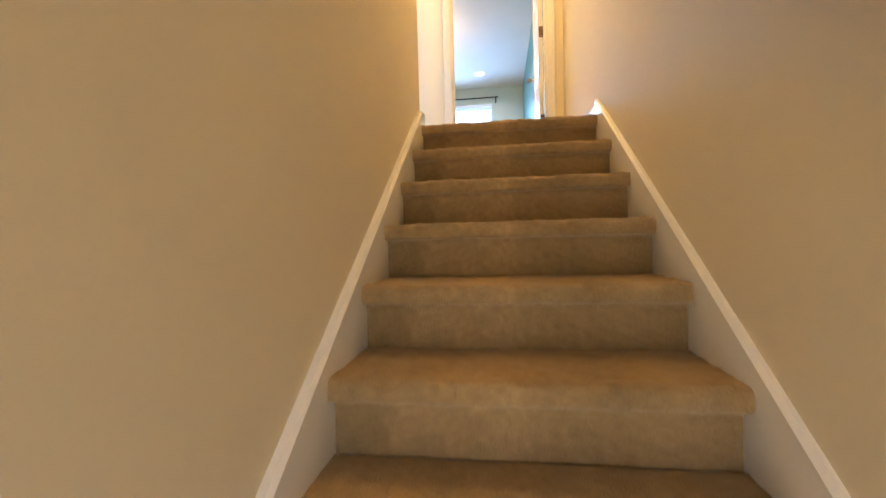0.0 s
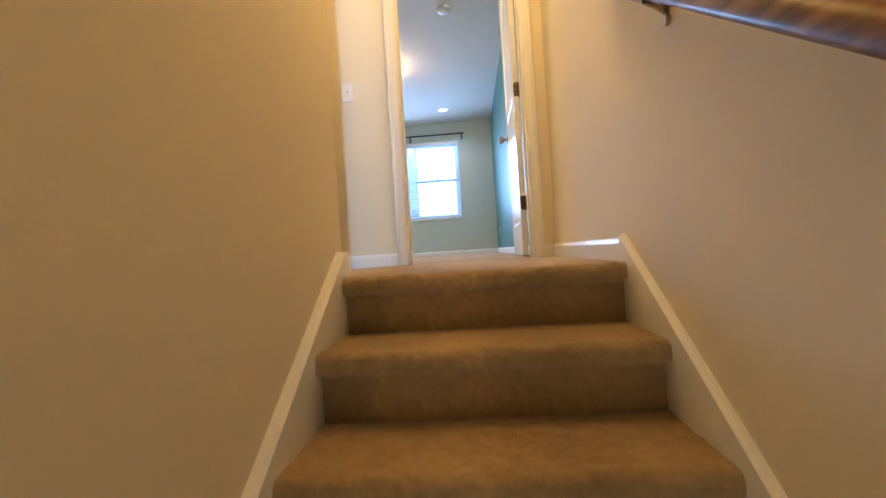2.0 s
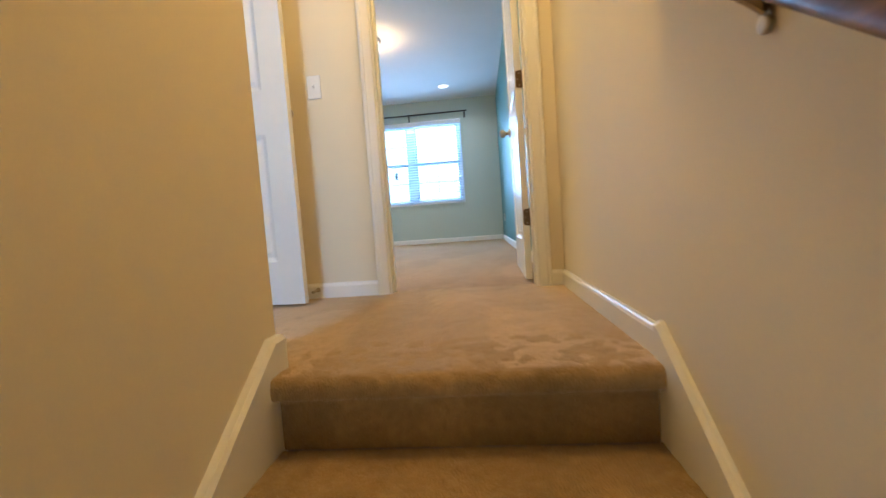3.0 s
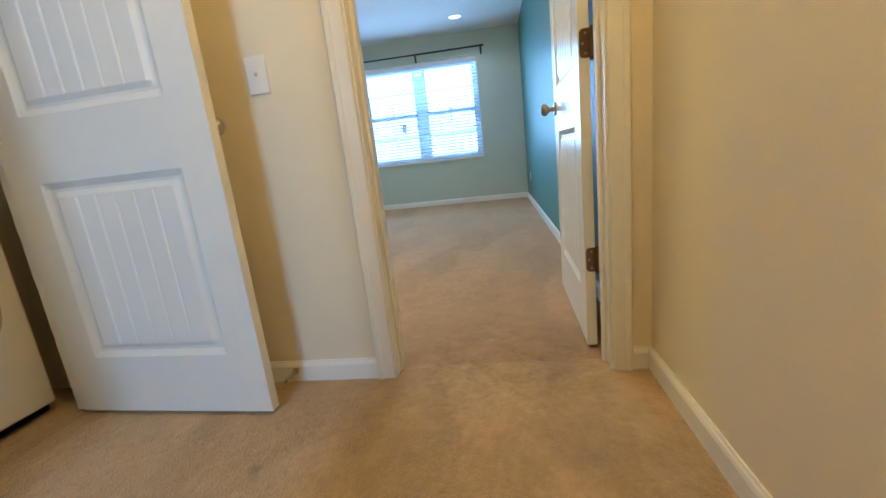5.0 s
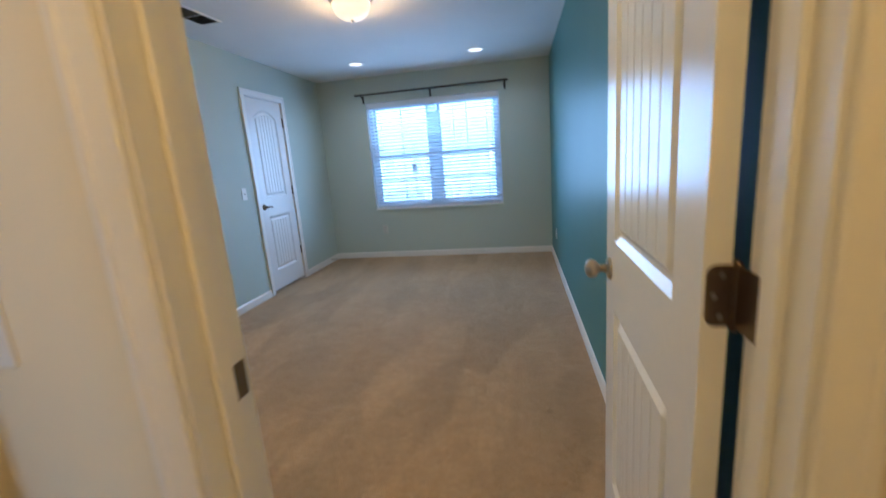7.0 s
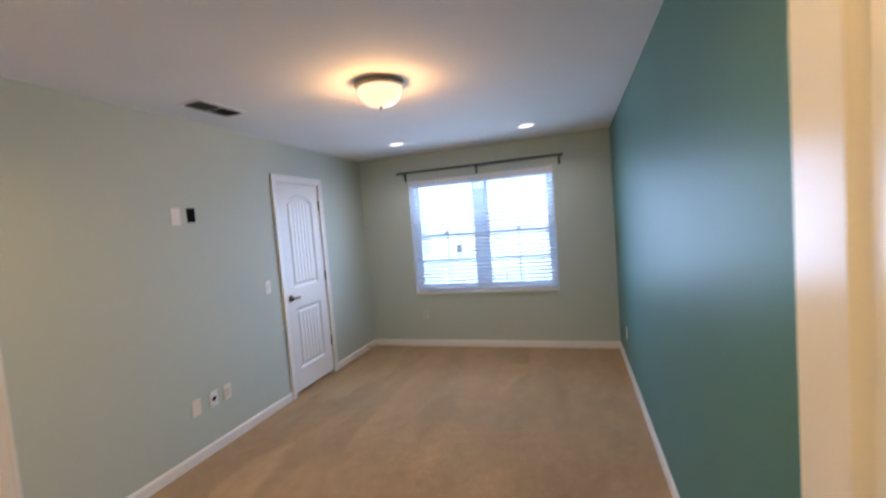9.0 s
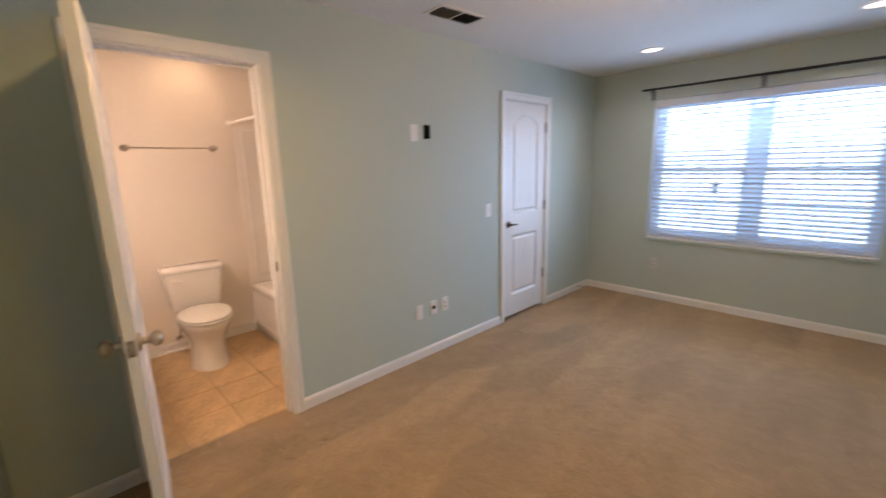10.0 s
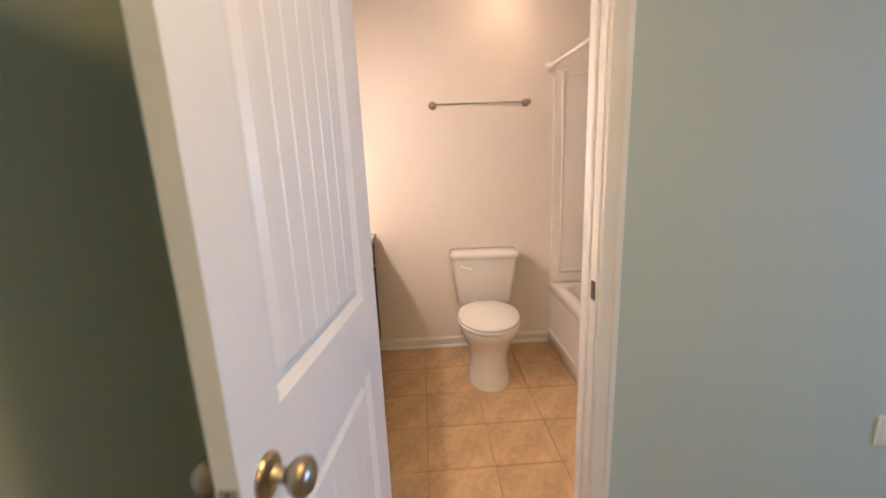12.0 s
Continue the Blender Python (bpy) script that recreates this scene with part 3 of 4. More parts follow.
def door_leaf_mesh(w, h=2.025, t=0.035):
    us = {0.0, w}
    base_u = [0.118, 0.124, 0.138, 0.148, 0.164, 0.168]
    for b in base_u:
        us |= {b, w - b}
    pitch = (w - 0.236 - 0.092) / 6
    for k in range(1, 6):
        for d in (-0.0045, 0, 0.0045):
            us.add(0.164 + pitch * k + d)
    n = 44
    us |= {round(0.118 + (w - 0.236) * k / n, 4) for k in range(n + 1)}
    us = sorted(us)
    us = [u for i, u in enumerate(us) if i == 0 or u - us[i - 1] > 0.0012]
    vs = {0.0, h}
    for a, s in ((0.205, 1), (0.797, -1), (0.996, 1)):
        for d in (0, 0.006, 0.020, 0.030, 0.046, 0.050):
            vs.add(a + s * d)
    vs |= {round(1.765 + 0.0035 * k, 4) for k in range(41)}
    vs |= {1.2, 1.4, 1.6}
    vs = sorted(vs)
    bm = bmesh.new()
    sides = []
    for s in (0, 1):
        rows = []
        for v in vs:
            rows.append([bm.verts.new((u, (panel_height(u, v, w) if s else -t - panel_height(u, v, w)), v)) for u in us])
        for a, b in zip(rows, rows[1:]):
            for i in range(len(us) - 1):
                bm.faces.new((a[i], a[i + 1], b[i + 1], b[i]))
        sides.append(rows)
    A, B = sides
    for i in range(len(us) - 1):
        bm.faces.new((A[0][i], A[0][i + 1], B[0][i + 1], B[0][i]))
        bm.faces.new((A[-1][i], A[-1][i + 1], B[-1][i + 1], B[-1][i]))
    for j in range(len(vs) - 1):
        bm.faces.new((A[j][0], A[j + 1][0], B[j + 1][0], B[j][0]))
        bm.faces.new((A[j][-1], A[j + 1][-1], B[j + 1][-1], B[j][-1]))
    return mesh_of("door_leaf", bm, DOORW, smooth=14)


def hinge_plate(x0, x1, y_pin, y_far, z, h=0.044, r=0.014):
    """Thin plate whose two far corners are rounded."""
    s = 1 if y_far > y_pin else -1
    ring = [(y_pin, z - h)]
    ring += [(y_far - s * r * (1 - math.sin(radians(a))), z - h + r * (1 - math.cos(radians(a)))) for a in range(0, 91, 15)]
    ring += [(y_far - s * r * (1 - math.cos(radians(a))), z + h - r * (1 - math.sin(radians(a)))) for a in range(0, 91, 15)]
    ring += [(y_pin, z + h)]
    return loft(bmesh.new(), [[(x, y, q) for y, q in ring] for x in (x0, x1)])


KNOB = [(0.0325, 0), (0.0325, 0.004), (0.029, 0.009), (0.015, 0.012), (0.0115, 0.018), (0.0115, 0.030), (0.018, 0.036), (0.0255, 0.043), (0.0285, 0.052), (0.0270, 0.061), (0.020, 0.069), (0.008, 0.073), (0.001, 0.0735)]
HINGES = (0.33, 1.045, 1.80)


def door(name, w, m, label, hinge_side=1, lever=False, knob_z=0.905, sides=(1, -1), latch=True, backset=0.060, jamb_leaf=False, pin=False, h=2.025):
    """Leaf from the hinge at x = 0 to x = w, faces at y = 0 and y = -0.035; the knuckles stand at y = 0 (hinge_side 1) or at the other face."""
    d = thing(name, label, "door", m)
    ob = new("leaf", door_leaf_mesh(w, h))
    ob.parent = d
    kx = w - backset
    for s in sides:
        y = 0.0 if s > 0 else -0.035
        turn = Matrix.Translation((kx, y, knob_z)) @ pose(0, 0, 0, -90 * s)
        if lever:
            bm = lathe(bmesh.new(), [(0.032, 0), (0.032, 0.005), (0.027, 0.010), (0.011, 0.012), (0.011, 0.045), (0.001, 0.046)], turn)
            k = part("lever_handle", bm, BRONZE, d, "dark bronzed lever handle", smooth=True)
            bm = tube(bmesh.new(), [(kx, y + s * 0.040, knob_z), (kx - 0.03, y + s * 0.043, knob_z + 0.002), (kx - 0.055, y + s * 0.044, knob_z), (kx - 0.080, y + s * 0.040, knob_z - 0.004)], 0.0095)
            part("lever", bm, BRONZE, k, smooth=True)
        else:
            part("knob", lathe(bmesh.new(), KNOB, turn, 28), NICKEL, d, "round satin nickel knob", smooth=True)
            if pin and s < 0:
                part("turn_pin", lathe(bmesh.new(), [(0.0055, 0.072), (0.005, 0.079), (0.003, 0.082), (0.001, 0.0825)], turn, 12), NICKEL, d, smooth=True)
    if latch:
        part("latch_plate", box(w - 0.0005, -0.030, knob_z - 0.029, w + 0.0018, -0.005, knob_z + 0.029, bevel=0.0006), NICKEL, d, "satin nickel latch plate")
        for dz in (-0.022, 0.022):
            part("screw", lathe(bmesh.new(), [(0.0040, 0), (0.0036, 0.0008), (0.001, 0.0006)], pose(w + 0.0017, -0.0175, knob_z + dz, 0, 90), 10), BRONZE, d)
        bm = bmesh.new()
        bx(bm, w + 0.001, -0.024, knob_z - 0.008, w + 0.009, -0.011, knob_z + 0.008, bevel=0.003)
        part("latch_bolt", bm, NICKEL, d)
    yh = 0.0 if hinge_side > 0 else -0.035
    for z in HINGES:
        bm = bmesh.new()
        rod(bm, (-0.002, yh + hinge_side * 0.006, z - 0.045), (-0.002, yh + hinge_side * 0.006, z + 0.045), 0.0065)
        rod(bm, (-0.002, yh + hinge_side * 0.006, z - 0.050), (-0.002, yh + hinge_side * 0.006, z - 0.045), 0.004, 0.0065)
        rod(bm, (-0.002, yh + hinge_side * 0.006, z + 0.045), (-0.002, yh + hinge_side * 0.006, z + 0.050), 0.0065, 0.004)
        k = part("hinge", bm, BRONZE, d, "dark bronzed butt hinge", smooth=True)
        part("hinge_leaf", hinge_plate(-0.0022, 0.0004, yh, yh - hinge_side * 0.031, z), BRONZE, k)
        for dz in (-0.030, 0.0, 0.030):
            part("screw", lathe(bmesh.new(), [(0.0042, 0), (0.0038, 0.0008), (0.001, 0.0006)], pose(-0.0022, yh - hinge_side * (0.012 if dz else 0.021), z + dz, 0, -90), 10), NICKEL, k)
        if jamb_leaf:
            bm = box(-0.062, yh + hinge_side * 0.0042, z - 0.044, -0.004, yh + hinge_side * 0.0064, z + 0.044, bevel=0.0008)
            part("jamb_leaf", bm, BRONZE, k)
    return d


door_frame("door_1", DX1 - DX0, YW, pose(DX0, 0, 0), "white moulded casing and jambs of the room doorway", stop_at=0.042, strike=(0.0195, 1, 0.098))
door("room_door", 0.725, pose(0.307, 0.150, 0.014, 0, 0, 88.5), "white two-panel plank-style door standing open into the room", hinge_side=-1, jamb_leaf=True)
door_frame("door_2", BD1 - BD0, 0.115, pose(LX, BD0, 0, 0, 0, 90), "white moulded casing and jambs of the bathroom doorway", stop_at=0.045, strike=(BD1 - BD0 - 0.0195, -1, 0.018))
door("bathroom_door", 0.711, pose(LX + 0.014, BD0 + 0.062, 0.014, 0, 0, -8.2), "white two-panel plank-style door standing open from the bathroom doorway", hinge_side=-1, knob_z=0.920, pin=True)
door_frame("door_3", CD1 - CD0, 0.115, pose(LX, CD0, 0, 0, 0, 90), "white moulded casing and jambs of the closet doorway", faces=(1, 0), stop_at=0.040)
door("closet_door", CD1 - CD0 - 0.043, pose(LX - 0.004, CD1 - 0.0215, 0.032, 0, 0, -90), "closed white two-panel plank-style closet door with a lever", hinge_side=1, lever=True, sides=(1,), h=2.008)
door_frame("door_4", 0.802, 0.060, pose(-1.51, -0.93, 0, 0, 0, 90), "white painted jambs of the laundry closet doorway", faces=(0, 0), stop_at=0.024)
door("laundry_door", 0.747, pose(-1.504, -0.149, 0.014, 0, 0, -2.6), "white two-panel plank-style laundry door standing open", hinge_side=1, sides=(1,), latch=False, backset=0.046)

# ---------------------------------------------------------------- window, blind, rod
win = thing("window_1", "white double vinyl window, two double-hung units side by side", "window", pose(0, FY + 0.155, 0), kind="structure")
FW = 0.050
mid = (WX0 + WX1) / 2
zmid = 1.385
part("window_frame", box(WX0, -0.07, WZ0, WX0 + FW, 0.0, WZ1), VINYL, win)
part("window_frame", box(WX1 - FW, -0.07, WZ0, WX1, 0.0, WZ1), VINYL, win)
part("window_frame", box(WX0 + FW, -0.07, WZ1 - FW, WX1 - FW, 0.0, WZ1), VINYL, win)
part("window_frame", box(WX0 + FW, -0.07, WZ0, WX1 - FW, 0.0, WZ0 + 0.035), VINYL, win)
part("mullion", box(mid - 0.055, -0.072, WZ0 + 0.035, mid + 0.055, 0.0, WZ1 - FW), VINYL, win)
for x0, x1 in ((WX0 + FW, mid - 0.055), (mid + 0.055, WX1 - FW)):
    for y, z0, z1, nm in ((-0.030, zmid - 0.02, WZ1 - FW, "upper_sash"), (-0.062, WZ0 + 0.035, zmid + 0.025, "lower_sash")):
        s = 0.038
        bm = bmesh.new()
        bx(bm, x0, y - 0.014, z0, x0 + s, y + 0.014, z1, bevel=0.003)
        bx(bm, x1 - s, y - 0.014, z0, x1, y + 0.014, z1, bevel=0.003)
        bx(bm, x0 + s, y - 0.014, z0, x1 - s, y + 0.014, z0 + s + 0.006, bevel=0.003)
        bx(bm, x0 + s, y - 0.014, z1 - s, x1 - s, y + 0.014, z1, bevel=0.003)
        sash = part(nm, bm, VINYL, win)
        xm, zm = (x0 + x1) / 2, (z0 + z1) / 2
        part("muntin", box(xm - 0.006, y - 0.004, z0 + s, xm + 0.006, y + 0.004, z1 - s), VINYL, sash)
        part("muntin", box(x0 + s, y - 0.003, zm - 0.006, x1 - s, y + 0.003, zm + 0.006), VINYL, sash)
        g = part("pane", box(x0 + s, y + 0.005, z0 + s, x1 - s, y + 0.008, z1 - s), GLASS, sash)
        g.visible_shadow = False
    part("sash_lock", box((x0 + x1) / 2 - 0.03, -0.085, zmid + 0.022, (x0 + x1) / 2 + 0.03, -0.05, zmid + 0.036, bevel=0.004), VINYL, win)
part("sticker", box(mid - 0.335, -0.0615, 1.15, mid - 0.270, -0.0600, 1.255), STICKER, win, "small grey security sticker")
part("window_sill", box(WX0 + 0.002, -0.168, WZ0 - 0.006, WX1 - 0.002, -0.07, WZ0 + 0.010, bevel=0.004), WHITE, win)
part("apron", box(WX0 + 0.002, -0.172, WZ0 - 0.030, WX1 - 0.002, -0.155, WZ0 - 0.006, bevel=0.003), SAGE, win)

blind = thing("window_blind", "white two-inch slatted blind lowered over the whole window, slats open", "blind", pose(0, FY + 0.040, 0))
bw0, bw1 = WX0 + 0.010, WX1 - 0.010
part("headrail", box(bw0, -0.028, WZ1 - 0.055, bw1, 0.026, WZ1 - 0.004, bevel=0.004), BLIND, blind)
part("valance", box(bw0 - 0.004, -0.050, WZ1 - 0.074, bw1 + 0.004, -0.040, WZ1 - 0.009, bevel=0.003), BLIND, blind, "white valance strip")
SLATS = 29
PITCH = (WZ1 - 0.085 - (WZ0 + 0.055)) / SLATS
bm = bmesh.new()
ring = [(-0.025, -0.0015), (-0.012, 0.0010), (0, 0.0022), (0.012, 0.0010), (0.025, -0.0015), (0.025, 0.0012), (0.012, 0.0037), (0, 0.0049), (-0.012, 0.0037), (-0.025, 0.0012)]
loft(bm, [[(x, y, z) for y, z in ring] for x in (bw0 + 0.004, bw1 - 0.004)])
slat_me = mesh_of("slat", bm, BLIND, smooth=40)
for k in range(SLATS + 1):
    share("slat", slat_me, blind, pose(0, 0, WZ0 + 0.055 + PITCH * k, 21 + random.uniform(-1.2, 1.2), random.uniform(-0.05, 0.05), 0))
part("bottom_rail", box(bw0 + 0.004, -0.026, WZ0 + 0.014, bw1 - 0.004, 0.026, WZ0 + 0.034, bevel=0.004), BLIND, blind)
for x in (WX0 + 0.17, mid - 0.28, mid + 0.28, WX1 - 0.17):
    for y in (-0.027, 0.027):
        part("ladder_cord", rod(bmesh.new(), (x, y, WZ0 + 0.03), (x, y, WZ1 - 0.05), 0.0022, seg=6), BLIND, blind)
part("tilt_wand", rod(bmesh.new(), (WX1 - 0.10, -0.040, 1.30), (WX1 - 0.10, -0.034, WZ1 - 0.06), 0.004, seg=8), BLIND, blind)
part("lift_cord", rod(bmesh.new(), (WX0 + 0.09, -0.038, 1.05), (WX0 + 0.09, -0.034, WZ1 - 0.06), 0.0015, seg=6), BLIND, blind)
part("cord_tassel", lathe(bmesh.new(), [(0.003, 0.03), (0.007, 0.012), (0.008, 0.0)], pose(WX0 + 0.09, -0.038, 1.02), 10), BLIND, blind)

crod = thing("curtain_rod", "thin black metal curtain rod on three wall brackets", "curtain rod", pose(0, FY, 0))
RZ = 2.188
part("rod", rod(bmesh.new(), (-1.985, -0.085, RZ), (-0.036, -0.085, RZ), 0.0105, seg=14), BLACK, crod, smooth=True)
part("inner_rod", rod(bmesh.new(), (-1.01, -0.085, RZ), (-0.031, -0.085, RZ), 0.012, seg=14), BLACK, crod, smooth=True)
for x in (-1.985, -0.045):
    s = -1 if x < -1 else 1
    part("end_cap", lathe(bmesh.new(), [(0.010, 0), (0.014, 0.003), (0.014, 0.016), (0.009, 0.022), (0.001, 0.023)], pose(x, -0.085, RZ, 0, 90 * s), 16), BLACK, crod, smooth=True)
for x in (-1.925, -1.015, -0.068):
    bm = bmesh.new()
    bx(bm, x - 0.013, -0.005, RZ - 0.095, x + 0.013, -0.0005, RZ - 0.002, bevel=0.0015)
    b = part("bracket", bm, BLACK, crod)
    bm = tube(bmesh.new(), [(x, -0.003, RZ - 0.06), (x, -0.03, RZ - 0.045), (x, -0.036, RZ - 0.022), (x, -0.085, RZ - 0.014)], 0.0075, 8)
    part("arm", bm, BLACK, b, smooth=True)
    bm = tube(bmesh.new(), [(x, -0.085 - 0.0135 * math.cos(a), RZ + 0.0135 * math.sin(a)) for a in [radians(q) for q in range(-110, 121, 23)]], 0.003, 6)
    part("cradle", bm, BLACK, b, smooth=True)

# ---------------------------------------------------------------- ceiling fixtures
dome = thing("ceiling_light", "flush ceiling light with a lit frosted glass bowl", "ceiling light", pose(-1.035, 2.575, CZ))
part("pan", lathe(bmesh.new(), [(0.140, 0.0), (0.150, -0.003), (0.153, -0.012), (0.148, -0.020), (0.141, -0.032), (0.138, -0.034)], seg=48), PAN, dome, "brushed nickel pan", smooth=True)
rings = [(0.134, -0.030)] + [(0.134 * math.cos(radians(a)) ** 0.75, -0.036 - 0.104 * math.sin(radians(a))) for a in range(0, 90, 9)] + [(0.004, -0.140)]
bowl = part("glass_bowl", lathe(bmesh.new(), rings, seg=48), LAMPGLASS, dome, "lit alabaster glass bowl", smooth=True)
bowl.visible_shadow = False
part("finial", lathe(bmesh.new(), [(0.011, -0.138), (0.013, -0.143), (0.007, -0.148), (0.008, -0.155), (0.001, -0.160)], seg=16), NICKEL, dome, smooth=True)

# fixture is unseen: dome copied here to house the stair bulb's warm light
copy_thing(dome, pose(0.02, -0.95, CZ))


def can_light(x, y, watts=3.2, tint=(1.0, 0.60, 0.14)):
    c = thing("recessed_light", "lit round recessed ceiling light with a white trim ring", "recessed light", pose(x, y, CZ), group="recessed ceiling lights")
    part("trim_ring", lathe(bmesh.new(), [(0.098, 0.0), (0.098, -0.004), (0.090, -0.007), (0.076, -0.005), (0.074, -0.001)], seg=40), PLAST, c, smooth=True)
    part("lens", lathe(bmesh.new(), [(0.074, -0.0015), (0.060, -0.003), (0.001, -0.004)], seg=40), CANGLOW, c, "bright white lens", smooth=True)
    lamp("can_lamp", "AREA", look((x, y, CZ - 0.009), (x, y, 0)), watts, tint, 0.13, spread=150)


can_light(-1.690, 0.95)
can_light(-0.355, 0.95)
can_light(-1.708, 4.363, 1.5, (1.0, 0.88, 0.72))
can_light(-0.343, 4.375, 1.5, (1.0, 0.88, 0.72))

sd = thing("smoke_detector", "round white smoke detector on the ceiling", "smoke detector", pose(-0.134, 1.52, CZ))
part("base", lathe(bmesh.new(), [(0.070, 0.0), (0.070, -0.008), (0.064, -0.012)], seg=36), PLAST, sd, smooth=True)
part("cover", lathe(bmesh.new(), [(0.064, -0.012), (0.062, -0.026), (0.050, -0.036), (0.020, -0.040), (0.001, -0.040)], seg=36), PLAST, sd, smooth=True)

vent = thing("ceiling_vent", "white stamped ceiling register with dark slots", "air vent", pose(-2.185, 2.447, CZ, 0, 0, -3))
bm = bmesh.new()
hx, hy = 0.092, 0.190
rim = 0.018
for a in ((-hx, -hy, hx, -hy + rim), (-hx, hy - rim, hx, hy), (-hx, -hy + rim, -hx + rim, hy - rim), (hx - rim, -hy + rim, hx, hy - rim)):
    bx(bm, a[0], a[1], -0.007, a[2], a[3], 0, bevel=0.002)
part("vent_frame", bm, PLAST, vent)
# black sheet and dark slat colour carry the shade inside the register
part("backing", box(-hx + 0.02, -hy + 0.02, -0.0012, hx - 0.02, hy - 0.02, -0.0004), DARK, vent, "black sheet in place of the unlit duct")
part("divider", box(-hx + rim, -0.007, -0.006, hx - rim, 0.007, -0.0014), PLAST, vent)
sl = mesh_of("slat", box(-hx + rim, -0.0055, -0.0009, hx - rim, 0.0055, 0.0009), SLOT)
for k in range(-11, 12):
    if k:
        share("slat", sl, vent, pose(0, k * 0.0138, -0.0048, 38 if k > 0 else -38))

# ---------------------------------------------------------------- plates on the walls


def plate(name, label, category, m, kind, w=0.070, h=0.115, group="", paint=PLAST):
    """Wall plate in the xz plane, facing -y."""
    p = thing(name, label, category, m, group=group)
    part("cover", box(-w / 2, -0.0065, -h / 2, w / 2, 0, h / 2, bevel=0.0025, seg=2), paint, p)
    if kind == "toggle":
        part("collar", box(-0.0055, -0.0085, -0.013, 0.0055, -0.006, 0.013), PLAST, p)
        bm = bx(bmesh.new(), -0.004, -0.020, -0.004, 0.004, -0.006, 0.006, bevel=0.0015)
        bmesh.ops.rotate(bm, verts=bm.verts, cent=(0, -0.006, 0), matrix=Matrix.Rotation(radians(-25), 3, "X"))
        part("toggle", bm, PLAST, p)
    if kind == "outlet":
        for z in (-0.0195, 0.0195):
            f = part("receptacle", box(-0.0165, -0.0085, z - 0.0145, 0.0165, -0.006, z + 0.0145, bevel=0.003), paint, p)
            for x in (-0.0065, 0.0065):
                part("slot", box(x - 0.0019, -0.0095, z - 0.003, x + 0.0019, -0.0083, z + 0.007), DARK, f)
            part("ground_hole", lathe(bmesh.new(), [(0.003, 0), (0.0028, 0.0009), (0.001, 0.001)], pose(0, -0.0084, z - 0.008, 90), 10), DARK, f)
    if kind == "blank":
        part("insert", box(-0.0165, -0.0085, -0.0335, 0.0165, -0.006, 0.0335, bevel=0.0012), PLAST, p)
    if kind == "jack":
        part("jack", lathe(bmesh.new(), [(0.017, 0), (0.017, 0.003), (0.009, 0.004), (0.008, 0.010), (0.001, 0.0105)], pose(0, -0.006, 0, 90), 18), DARK, p, "dark coaxial jack", smooth=True)
    for z in ((-0.030, 0.030) if kind == "toggle" else ((-0.042, 0.042) if kind in ("blank", "jack") else (0.0,))):
        part("screw", lathe(bmesh.new(), [(0.003, 0), (0.0028, 0.001), (0.001, 0.0013)], pose(0, -0.0063, z, 90), 10), PLAST, p)
    return p


LEFT = lambda y, z: pose(LX, y, z, 0, 0, 90)
plate("light_switch", "white toggle light switch beside the room doorway", "light switch", pose(-0.707, 0, 1.073), "toggle")
plate("light_switch", "white toggle light switch beside the closet door", "light switch", LEFT(3.195, 1.10), "toggle")
plate("wall_plate", "blank white plate high on the sage wall", "wall plate", LEFT(2.380, 1.730), "blank", group="plates on the sage wall")
plate("wall_plate", "blank white plate low on the sage wall", "wall plate", LEFT(2.366, 0.382), "blank", group="plates on the sage wall")
plate("wall_plate", "white plate with a dark cable jack", "wall plate", LEFT(2.515, 0.386), "jack", group="plates on the sage wall")
plate("power_outlet", "white duplex outlet low on the sage wall", "outlet", LEFT(2.640, 0.385), "outlet", group="outlets")
plate("power_outlet", "pale grey duplex outlet under the window", "outlet", pose(-1.803, FY, 0.395), "outlet", group="outlets", paint=PALEPL)
plate("power_outlet", "white duplex outlet on the teal wall", "outlet", pose(RX, 4.410, 0.36, 0, 0, -90), "outlet", group="outlets")
hole = thing("cable_box", "uncovered cable opening in the sage wall, its unlit inside coloured black", "junction box", LEFT(2.505, 1.740))
# wall is solid here: black rim and plate carry the opening's shade
part("rim", loft(bmesh.new(), [[(x * k, y, z * k) for x, z in ((-0.030, -0.047), (0.030, -0.047), (0.030, 0.047), (-0.030, 0.047))] for y, k in ((0, 1.06), (-0.004, 1.03), (-0.004, 1.0), (-0.0012, 0.98))], cap1=False), DARK, hole)
part("cavity_shade", box(-0.030, -0.0022, -0.047, 0.030, -0.0004, 0.047), DARK, hole)

# ---------------------------------------------------------------- handrail
rail = thing("handrail", "varnished oak handrail on a satin metal wall bracket", "handrail")
slope = RISE / TREAD
RAILX = 0.421
rz = lambda y: 0.649 + (y + 1.50) * slope
prof = []
for a in range(0, 360, 15):
    c, s = math.cos(radians(a)), math.sin(radians(a))
    prof.append((0.0285 * math.copysign(abs(c) ** 0.8, c), (0.026 if s > 0 else 0.026) * math.copysign(abs(s) ** 0.8, s)))
rings = [[Vector((RAILX + u, y, rz(y) + v / math.cos(math.atan(slope)))) for u, v in prof] for y in (-1.12, -1.5, -2.5, -3.5, -4.4)]
part("rail", loft(bmesh.new(), rings), OAK, rail, smooth=50)
